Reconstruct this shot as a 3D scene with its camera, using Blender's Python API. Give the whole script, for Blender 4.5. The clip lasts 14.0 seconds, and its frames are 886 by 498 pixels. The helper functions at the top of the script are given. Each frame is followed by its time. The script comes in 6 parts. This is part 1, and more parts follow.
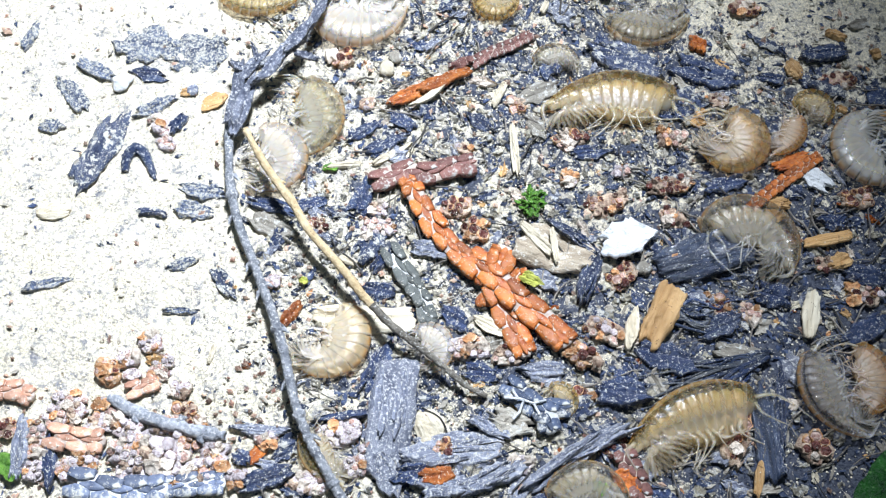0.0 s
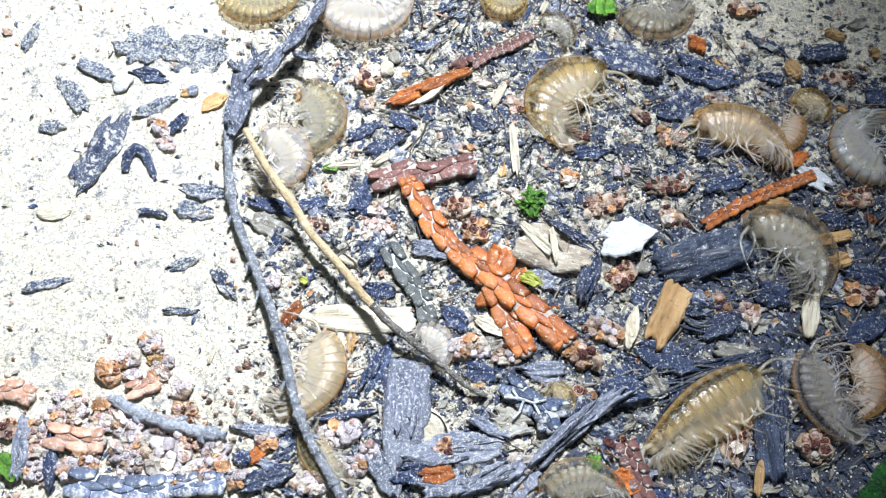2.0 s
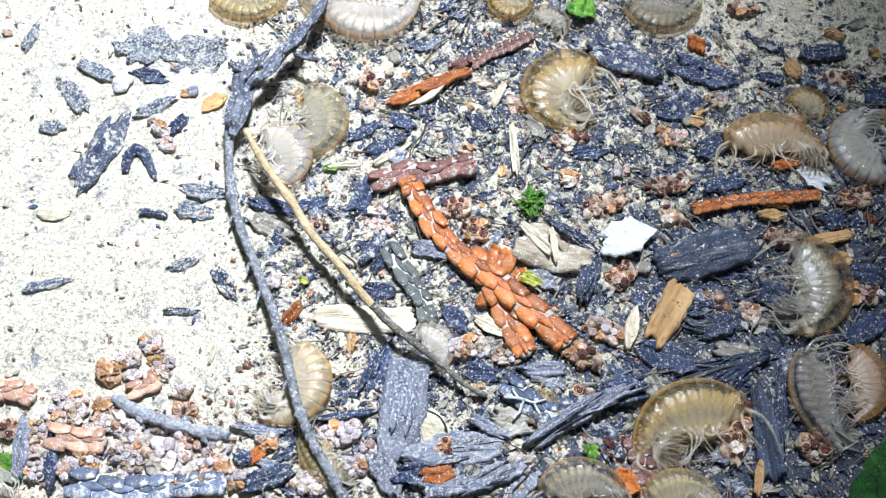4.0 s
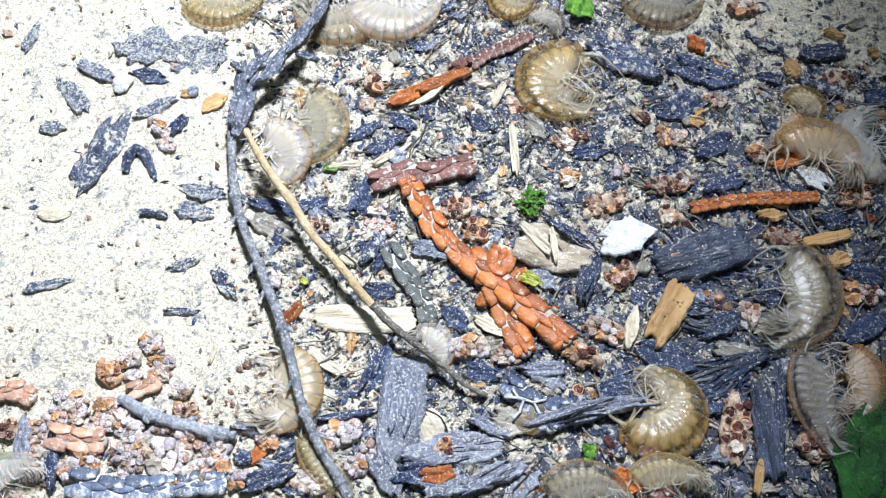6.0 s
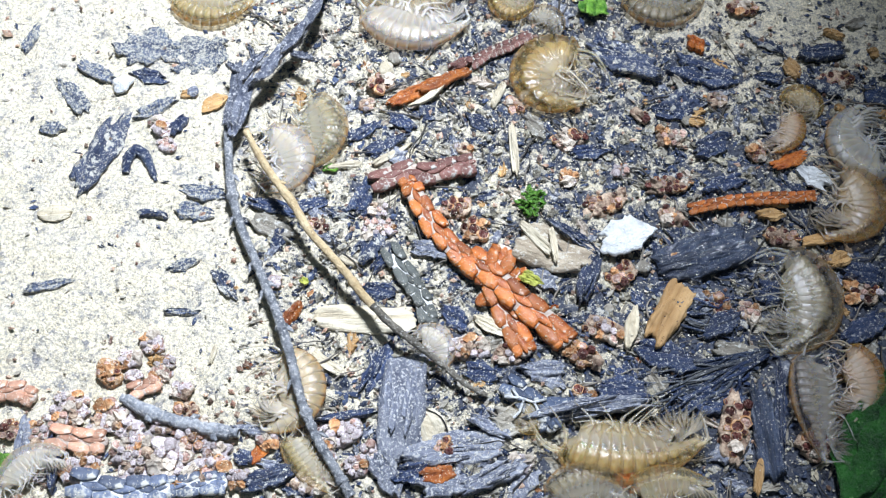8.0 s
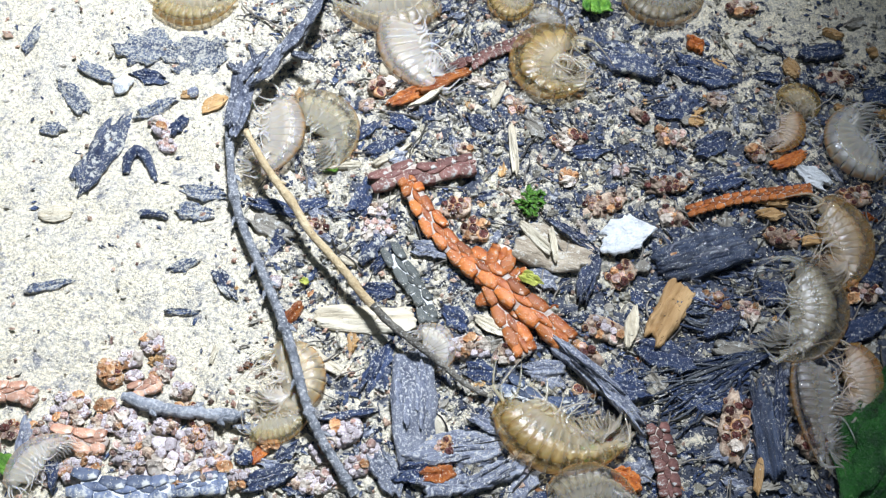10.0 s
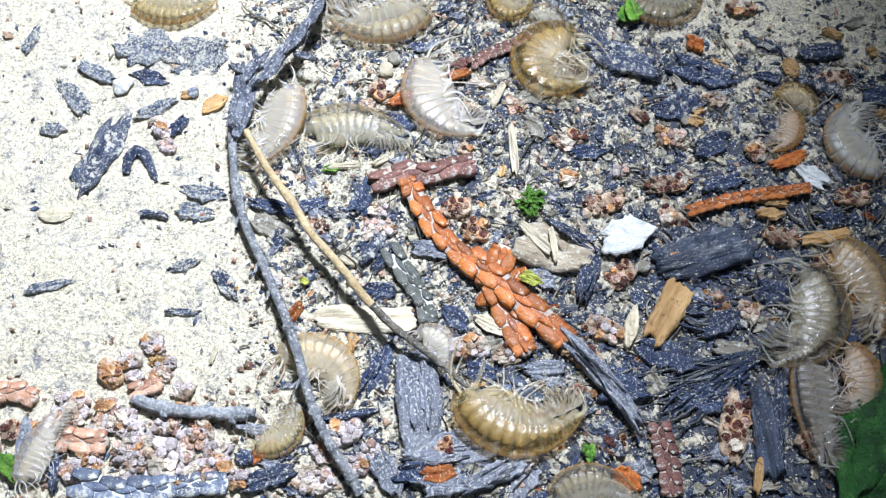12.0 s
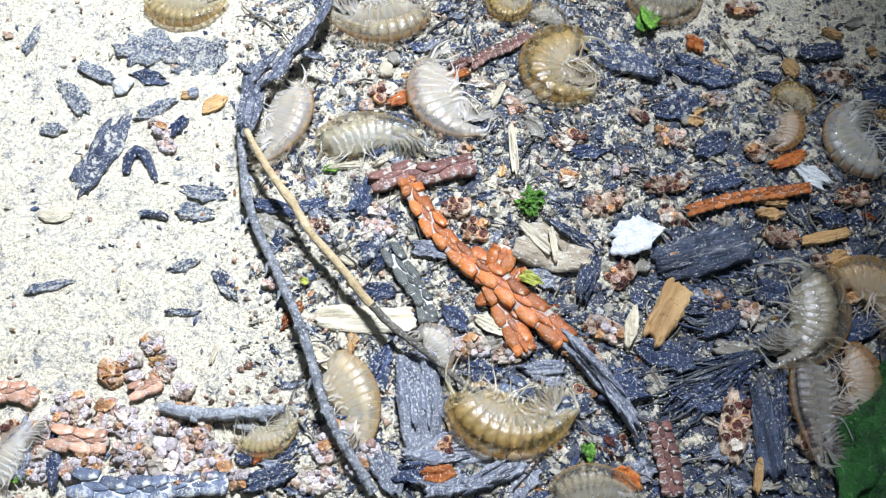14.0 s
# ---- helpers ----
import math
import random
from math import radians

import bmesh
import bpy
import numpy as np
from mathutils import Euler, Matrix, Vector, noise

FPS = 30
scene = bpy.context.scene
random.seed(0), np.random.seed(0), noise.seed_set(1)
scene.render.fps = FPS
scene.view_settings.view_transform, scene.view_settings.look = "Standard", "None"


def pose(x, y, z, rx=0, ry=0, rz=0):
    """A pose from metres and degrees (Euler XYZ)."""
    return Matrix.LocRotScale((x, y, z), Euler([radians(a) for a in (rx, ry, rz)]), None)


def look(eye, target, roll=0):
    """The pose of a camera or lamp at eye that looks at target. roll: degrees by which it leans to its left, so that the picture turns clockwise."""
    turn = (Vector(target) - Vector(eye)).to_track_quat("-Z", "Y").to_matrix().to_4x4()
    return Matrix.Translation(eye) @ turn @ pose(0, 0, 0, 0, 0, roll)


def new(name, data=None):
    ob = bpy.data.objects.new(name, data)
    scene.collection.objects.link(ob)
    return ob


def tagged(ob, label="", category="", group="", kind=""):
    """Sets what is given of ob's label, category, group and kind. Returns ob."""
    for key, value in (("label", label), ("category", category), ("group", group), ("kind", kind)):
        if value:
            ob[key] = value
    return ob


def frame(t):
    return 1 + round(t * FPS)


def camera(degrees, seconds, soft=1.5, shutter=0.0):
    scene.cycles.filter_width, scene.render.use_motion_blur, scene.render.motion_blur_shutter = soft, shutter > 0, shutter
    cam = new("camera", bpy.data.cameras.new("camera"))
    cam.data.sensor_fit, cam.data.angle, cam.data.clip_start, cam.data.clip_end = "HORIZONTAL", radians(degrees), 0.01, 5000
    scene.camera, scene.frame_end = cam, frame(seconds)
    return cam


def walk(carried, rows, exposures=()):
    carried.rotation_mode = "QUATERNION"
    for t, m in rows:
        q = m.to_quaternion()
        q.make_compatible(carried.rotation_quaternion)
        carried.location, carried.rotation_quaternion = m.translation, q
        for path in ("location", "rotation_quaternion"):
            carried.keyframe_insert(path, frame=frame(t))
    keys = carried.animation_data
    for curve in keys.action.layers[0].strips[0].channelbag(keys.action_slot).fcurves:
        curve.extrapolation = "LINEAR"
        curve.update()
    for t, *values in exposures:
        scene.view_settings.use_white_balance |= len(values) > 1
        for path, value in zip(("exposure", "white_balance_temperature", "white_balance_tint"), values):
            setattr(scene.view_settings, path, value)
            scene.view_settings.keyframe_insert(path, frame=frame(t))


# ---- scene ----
# All plan numbers below are millimetres; MM turns them into metres.
MM = 0.001

# ---- camera ----
cam = camera(44, 14.0, soft=1.2, shutter=0.5)


def eye_row(t, share):
    """Hand-held camera that backs away and turns by a hair over the clip."""
    k = 0.130 * (1 + 0.006 * share)
    a = radians(25)
    return (t, look((0, -k * math.sin(a), k * math.cos(a)), (0, 0, 0), -0.38 * share))


walk(cam, [eye_row(0, 0), eye_row(3, 0.25), eye_row(5.5, 0.42), eye_row(8, 0.62), eye_row(10.5, 0.88), eye_row(14, 1)],
     exposures=[(0, 0.08), (3, 0.03), (5.5, -0.05), (7, -0.12), (10.5, -0.23), (11.2, -0.22), (12, -0.15), (14, -0.16)])

# ---- light: a hand torch in the night, and a faint glow of the sky ----
world = bpy.data.worlds.new("night")
scene.world = world
world.use_nodes = True
world.node_tree.nodes["Background"].inputs[0].default_value = (0.55, 0.78, 1.0, 1)
world.node_tree.nodes["Background"].inputs[1].default_value = 0.142


def torch(name, eye, target, watts, size, radius, colour):
    data = bpy.data.lights.new(name, "SPOT")
    data.energy, data.spot_size, data.spot_blend, data.shadow_soft_size, data.color = watts, radians(size), 1.0, radius, colour
    ob = new(name, data)
    ob.matrix_world = look([c * MM for c in eye], [c * MM for c in target])
    return ob


torch("torch", (22, 100, 240), (-52, -3, 0), 9.1, 55, 0.017, (0.868, 0.965, 1.13))


# ---- materials ----
def material(name, low, high, rough=0.5, scale=900, bump=0.25, fine=2600, speck=None, speck_amount=0.0, stretch=(1, 1, 1), grit=3200,
             vary=0.25, spec=0.38, island=False, coat=0.0, speck_scale=1300):
    """Two colours mixed by coarse and fine noise, varied from piece to piece, with relief and clinging sand."""
    m = bpy.data.materials.new(name)
    m.use_nodes = True
    nt = m.node_tree
    n, l = nt.nodes, nt.links
    b = n["Principled BSDF"]
    coord = n.new("ShaderNodeTexCoord")
    mp = n.new("ShaderNodeMapping")
    mp.inputs["Scale"].default_value = stretch
    l.new(coord.outputs["Object"], mp.inputs[0])
    a = n.new("ShaderNodeTexNoise")
    a.inputs["Scale"].default_value, a.inputs["Detail"].default_value = scale, 5
    f = n.new("ShaderNodeTexNoise")
    f.inputs["Scale"].default_value, f.inputs["Detail"].default_value = fine, 4
    l.new(mp.outputs[0], a.inputs[0])
    l.new(mp.outputs[0], f.inputs[0])
    add = n.new("ShaderNodeMath")
    add.operation = "MULTIPLY_ADD"
    l.new(a.outputs[0], add.inputs[0])
    add.inputs[1].default_value = 0.6
    half = n.new("ShaderNodeMath")
    half.operation = "MULTIPLY"
    l.new(f.outputs[0], half.inputs[0])
    half.inputs[1].default_value = 0.4
    l.new(half.outputs[0], add.inputs[2])
    ramp = n.new("ShaderNodeMapRange")
    ramp.inputs[1].default_value, ramp.inputs[2].default_value = 0.36, 0.64
    l.new(add.outputs[0], ramp.inputs[0])
    mix = n.new("ShaderNodeMix")
    mix.data_type = "RGBA"
    mix.inputs["A"].default_value, mix.inputs["B"].default_value = (*low, 1), (*high, 1)
    l.new(ramp.outputs[0], mix.inputs["Factor"])
    hsv = n.new("ShaderNodeHueSaturation")
    l.new(mix.outputs["Result"], hsv.inputs["Color"])
    if island:
        info, key = n.new("ShaderNodeNewGeometry"), "Random Per Island"
    else:
        info, key = n.new("ShaderNodeObjectInfo"), "Random"
    val = n.new("ShaderNodeMapRange")
    val.inputs[3].default_value, val.inputs[4].default_value = 1 - vary, 1 + vary
    l.new(info.outputs[key], val.inputs[0])
    l.new(val.outputs[0], hsv.inputs["Value"])
    colour = hsv.outputs[0]
    if speck:
        s = n.new("ShaderNodeTexNoise")
        s.inputs["Scale"].default_value, s.inputs["Detail"].default_value, s.inputs["Roughness"].default_value = speck_scale, 6, 0.68
        l.new(coord.outputs["Object"], s.inputs[0])
        cut = n.new("ShaderNodeMapRange")
        cut.inputs[1].default_value, cut.inputs[2].default_value = 0.61 - speck_amount, 0.66 - speck_amount
        l.new(s.outputs[0], cut.inputs[0])
        tiny = n.new("ShaderNodeTexVoronoi")
        tiny.inputs["Scale"].default_value = 6200
        l.new(coord.outputs["Object"], tiny.inputs["Vector"])
        dot = n.new("ShaderNodeMapRange")
        dot.inputs[1].default_value, dot.inputs[2].default_value = 0.24 + speck_amount, 0.08 + speck_amount
        l.new(tiny.outputs["Distance"], dot.inputs[0])
        keep = n.new("ShaderNodeMath")
        keep.operation = "MULTIPLY"
        rare = n.new("ShaderNodeMapRange")
        rare.inputs[1].default_value, rare.inputs[2].default_value = 0.54 - 1.2 * speck_amount, 0.66 - 1.2 * speck_amount
        l.new(a.outputs[0], rare.inputs[0])
        l.new(dot.outputs[0], keep.inputs[0])
        l.new(rare.outputs[0], keep.inputs[1])
        most = n.new("ShaderNodeMath")
        most.operation = "MAXIMUM"
        l.new(keep.outputs[0], most.inputs[1])
        mix2 = n.new("ShaderNodeMix")
        mix2.data_type = "RGBA"
        l.new(cut.outputs[0], most.inputs[0])
        l.new(most.outputs[0], mix2.inputs["Factor"])
        l.new(colour, mix2.inputs["A"])
        mix2.inputs["B"].default_value = (*speck, 1)
        colour = mix2.outputs["Result"]
    l.new(colour, b.inputs["Base Color"])
    b.inputs["Roughness"].default_value = rough
    b.inputs["Specular IOR Level"].default_value = spec
    b.inputs["Coat Weight"].default_value = coat
    b.inputs["Coat Roughness"].default_value = 0.14
    bp = n.new("ShaderNodeBump")
    bp.inputs["Strength"].default_value, bp.inputs["Distance"].default_value = min(1.0, bump * 1.5), 0.0004
    g = n.new("ShaderNodeTexNoise")
    g.inputs["Scale"].default_value, g.inputs["Detail"].default_value, g.inputs["Roughness"].default_value = grit, 5, 0.7
    l.new(mp.outputs[0], g.inputs[0])
    both = n.new("ShaderNodeMath")
    l.new(add.outputs[0], both.inputs[0])
    l.new(g.outputs[0], both.inputs[1])
    l.new(both.outputs[0], bp.inputs["Height"])
    wet = n.new("ShaderNodeMapRange")
    wet.inputs[1].default_value, wet.inputs[2].default_value = 0.35, 0.65
    wet.inputs[3].default_value, wet.inputs[4].default_value = max(0.05, rough - 0.2), min(1, rough + 0.2)
    l.new(g.outputs[0], wet.inputs[0])
    l.new(wet.outputs[0], b.inputs["Roughness"])
    l.new(bp.outputs[0], b.inputs["Normal"])
    l.new(bp.outputs[0], b.inputs["Coat Normal"])
    return m


SAND = (0.44, 0.43, 0.39)
M_GRAIN = material("sand grain", (0.46, 0.40, 0.29), (0.82, 0.72, 0.52), 0.5, 900, 0.2, island=True, vary=0.25)
M_GREYGRAIN = material("grey sand grain", (0.38, 0.35, 0.28), (0.76, 0.69, 0.54), 0.4, 900, 0.2, island=True, vary=0.45, coat=0.6)
M_FLECK = material("dark fleck", (0.006, 0.012, 0.034), (0.045, 0.064, 0.115), 0.45, 1100, 0.5, island=True, vary=0.75, speck=SAND, speck_amount=0.02, coat=0.25)
M_BARK = material("dark wet bark", (0.006, 0.013, 0.042), (0.036, 0.058, 0.125), 0.42, 500, 1.0, 2600, speck=SAND, speck_amount=0.05, stretch=(0.3, 1, 1), coat=0.35, speck_scale=2600)
M_CHIP = material("sandy bark chip", (0.009, 0.017, 0.046), (0.055, 0.075, 0.135), 0.5, 600, 0.8, 2600, speck=(0.46, 0.44, 0.38), speck_amount=0.085, stretch=(0.4, 1, 1), coat=0.3)
M_CHAR = material("charred fibrous bark", (0.006, 0.011, 0.028), (0.05, 0.07, 0.12), 0.4, 900, 1.0, 2600, speck=SAND, speck_amount=0.015, stretch=(0.07, 1, 1), coat=0.5, speck_scale=3000)
# Sand-dusted bark for the west; its base is also paled to imitate veiling glare.
M_DUST_GLARE = material("sand-dusted bark paled for glare", (0.022, 0.036, 0.078), (0.115, 0.142, 0.205), 0.55, 420, 0.9, 2400, speck=(0.42, 0.40, 0.34), speck_amount=0.12, stretch=(0.6, 1, 1), speck_scale=2800)
M_ASH = material("ashen bark", (0.11, 0.12, 0.14), (0.33, 0.34, 0.36), 0.6, 420, 0.7, 2400, speck=SAND, speck_amount=0.09)
M_CRUMB = material("red brown crumb", (0.12, 0.05, 0.035), (0.52, 0.36, 0.25), 0.5, 600, 0.5, 2400, island=True, vary=0.7, speck=SAND, speck_amount=0.02)
M_GREY = material("grey bark", (0.085, 0.095, 0.135), (0.27, 0.285, 0.335), 0.6, 700, 0.7, 3000, speck=(0.50, 0.49, 0.47), speck_amount=0.075, stretch=(0.5, 1, 1), speck_scale=2800)
M_TAN = material("tan leaf litter", (0.18, 0.155, 0.12), (0.36, 0.33, 0.27), 0.55, 600, 0.5, 2600, speck=SAND, speck_amount=0.04, stretch=(0.35, 1, 1))
M_PLATE = material("tan fibrous bark", (0.24, 0.185, 0.125), (0.54, 0.45, 0.33), 0.55, 500, 0.8, 2400, speck=(0.56, 0.52, 0.44), speck_amount=0.06, stretch=(0.2, 1, 1))
M_WOOD = material("pale splintered wood", (0.44, 0.36, 0.24), (0.66, 0.60, 0.46), 0.55, 260, 0.5, 1800, stretch=(0.10, 1, 1), vary=0.15, speck=(0.2, 0.17, 0.12), speck_amount=-0.04)
M_OCHRE = material("ochre wood", (0.34, 0.18, 0.06), (0.60, 0.38, 0.17), 0.5, 300, 0.6, 2000, stretch=(0.12, 1, 1), vary=0.2, speck=(0.15, 0.08, 0.03), speck_amount=-0.01)
M_RUST = material("rust scale leaf", (0.20, 0.040, 0.007), (0.47, 0.145, 0.024), 0.40, 700, 0.5, 2600, vary=0.4, speck=(0.42, 0.30, 0.22), speck_amount=-0.03, coat=0.35)
M_MAUVE = material("mauve brown scale leaf", (0.10, 0.042, 0.036), (0.25, 0.115, 0.09), 0.48, 520, 0.6, 2600, vary=0.3, speck=SAND, speck_amount=0.0)
M_GREYLEAF = material("grey green scale leaf", (0.055, 0.06, 0.055), (0.13, 0.135, 0.12), 0.5, 600, 0.5, 2600, vary=0.25, speck=SAND, speck_amount=-0.03)
M_BLUELEAF = material("blue grey scale leaf", (0.020, 0.030, 0.058), (0.085, 0.11, 0.165), 0.45, 600, 0.5, 2600, vary=0.35, speck=SAND, speck_amount=0.02)
M_PEACH = material("bleached rust scale leaf", (0.30, 0.13, 0.075), (0.62, 0.36, 0.24), 0.45, 700, 0.5, 2600, vary=0.35, speck=(0.6, 0.5, 0.42), speck_amount=-0.01, coat=0.3)
M_SLATE = material("slate blue scale leaf", (0.055, 0.07, 0.115), (0.20, 0.23, 0.30), 0.45, 600, 0.5, 2600, vary=0.35, speck=SAND, speck_amount=0.03)
M_SEAM = material("pale resin seam", (0.36, 0.26, 0.20), (0.60, 0.53, 0.46), 0.6, 1500, 0.4)
M_VEIN = material("pale grey resin vein", (0.42, 0.42, 0.41), (0.70, 0.69, 0.66), 0.6, 1500, 0.4)
M_CONE = material("red brown cone scale", (0.040, 0.012, 0.012), (0.17, 0.058, 0.042), 0.30, 900, 0.6, 3000, vary=0.5, speck=(0.40, 0.33, 0.27), speck_amount=-0.03, coat=0.5)
M_CONEPALE = material("pinkish cone scale", (0.38, 0.30, 0.295), (0.76, 0.70, 0.70), 0.45, 900, 0.6, 3000, vary=0.4, speck=(0.26, 0.15, 0.12), speck_amount=0.05)
M_CONERIM = material("orange cone pith", (0.34, 0.12, 0.035), (0.66, 0.42, 0.22), 0.5, 1100, 0.9, 3000, vary=0.45, speck=(0.66, 0.60, 0.54), speck_amount=0.03)
M_ROSY = material("rosy cone scale", (0.28, 0.14, 0.105), (0.66, 0.48, 0.40), 0.38, 900, 0.6, 3000, vary=0.5, speck=(0.6, 0.52, 0.46), speck_amount=-0.01, coat=0.4)
M_CONEBEIGE = material("beige cone pith", (0.17, 0.09, 0.06), (0.60, 0.46, 0.33), 0.55, 1100, 0.9, 3000, vary=0.4, speck=(0.25, 0.08, 0.05), speck_amount=-0.02)
M_PITH = material("sandy cream cone pith", (0.42, 0.33, 0.25), (0.78, 0.69, 0.58), 0.6, 1100, 0.9, 3000, vary=0.3, speck=(0.34, 0.16, 0.10), speck_amount=0.0)
M_TWIG = material("dark grey twig bark", (0.13, 0.14, 0.16), (0.40, 0.41, 0.43), 0.55, 800, 0.9, 2800, speck=(0.55, 0.53, 0.50), speck_amount=0.055, speck_scale=2800)
M_STEMEND = material("dark wet stem bark", (0.085, 0.075, 0.062), (0.27, 0.24, 0.19), 0.5, 500, 0.8, 2600, speck=SAND, speck_amount=0.03, speck_scale=2800)
M_HUSK = material("dark withered twig husk", (0.045, 0.053, 0.082), (0.22, 0.235, 0.285), 0.5, 700, 0.9, 2800, speck=(0.50, 0.49, 0.48), speck_amount=0.06, vary=0.3, speck_scale=2800)
M_STICK = material("peeled tan stem", (0.40, 0.28, 0.14), (0.68, 0.54, 0.33), 0.5, 420, 0.6, 2000, speck=(0.12, 0.08, 0.05), speck_amount=-0.05)
M_SHELL = material("white shell", (0.62, 0.63, 0.63), (0.84, 0.84, 0.82), 0.5, 500, 1.0, 2400, vary=0.03)
M_DARKLEAF = material("dark wet green leaf", (0.003, 0.018, 0.006), (0.030, 0.150, 0.022), 0.3, 170, 1.0, 1000, vary=0.2, speck=(0.12, 0.26, 0.08), speck_amount=0.0)
M_DARKLEAF.node_tree.nodes["Principled BSDF"].inputs["Coat Weight"].default_value = 0.5
M_MOSS = material("wet green leaf", (0.025, 0.11, 0.012), (0.20, 0.40, 0.055), 0.38, 600, 0.7, 2200, vary=0.35, speck=(0.18, 0.26, 0.08), speck_amount=-0.02)


def ground_material():
    """Pale sand that turns to dark muck where the litter lies thick (the mesh's own attribute)."""
    m = bpy.data.materials.new("wet sand and muck")
    m.use_nodes = True
    nt = m.node_tree
    n, l = nt.nodes, nt.links
    b = n["Principled BSDF"]
    geo = n.new("ShaderNodeTexCoord")

    def tex(scale, detail, rough=0.6):
        t = n.new("ShaderNodeTexNoise")
        t.inputs["Scale"].default_value, t.inputs["Detail"].default_value, t.inputs["Roughness"].default_value = scale, detail, rough
        l.new(geo.outputs["Object"], t.inputs[0])
        return t.outputs[0]

    def remap(v, a, b_, c=0.0, d=1.0):
        r = n.new("ShaderNodeMapRange")
        r.inputs[1].default_value, r.inputs[2].default_value, r.inputs[3].default_value, r.inputs[4].default_value = a, b_, c, d
        l.new(v, r.inputs[0])
        return r.outputs[0]

    def blend(f, p, q):
        x = n.new("ShaderNodeMix")
        x.data_type = "RGBA"
        l.new(f, x.inputs["Factor"])
        for key, v in (("A", p), ("B", q)):
            if isinstance(v, tuple):
                x.inputs[key].default_value = (*v, 1)
            else:
                l.new(v, x.inputs[key])
        return x.outputs["Result"]

    grain, blot, clump = tex(2600, 6, 0.75), tex(400, 8, 0.74), tex(170, 5)
    lump = tex(1500, 6, 0.74)
    sand = blend(remap(grain, 0.38, 0.60), (0.36, 0.33, 0.262), (0.90, 0.785, 0.565))
    sand = blend(remap(clump, 0.46, 0.66, 0.0, 0.40), sand, (0.52, 0.49, 0.44))
    sand = blend(remap(lump, 0.548, 0.595, 0.0, 0.76), sand, (0.20, 0.20, 0.215))
    sand = blend(remap(tex(330, 9, 0.80), 0.545, 0.63, 0.0, 0.75), sand, (0.10, 0.112, 0.155))
    muck = blend(remap(grain, 0.36, 0.64), (0.006, 0.011, 0.032), (0.10, 0.11, 0.135))
    att = n.new("ShaderNodeAttribute")
    att.attribute_name = "litter"
    add = n.new("ShaderNodeMath")
    add.operation = "MULTIPLY_ADD"
    add.inputs[1].default_value = 0.15
    l.new(att.outputs["Fac"], add.inputs[0])
    l.new(blot, add.inputs[2])
    colour = blend(remap(add.outputs[0], 0.63, 0.68), sand, muck)
    l.new(colour, b.inputs["Base Color"])
    l.new(remap(grain, 0.35, 0.65, 0.35, 0.75), b.inputs["Roughness"])
    bp = n.new("ShaderNodeBump")
    bp.inputs["Strength"].default_value, bp.inputs["Distance"].default_value = 0.8, 0.00045
    both = n.new("ShaderNodeMath")
    l.new(grain, both.inputs[0])
    l.new(lump, both.inputs[1])
    l.new(both.outputs[0], bp.inputs["Height"])
    l.new(bp.outputs[0], b.inputs["Normal"])
    return m


M_SAND = ground_material()
M_LIME = material("yellow green leaf", (0.22, 0.24, 0.03), (0.48, 0.48, 0.10), 0.4, 600, 0.5, 2000)
M_EYE = material("dark eye", (0.01, 0.01, 0.01), (0.03, 0.025, 0.02), 0.2, 900, 0.05)


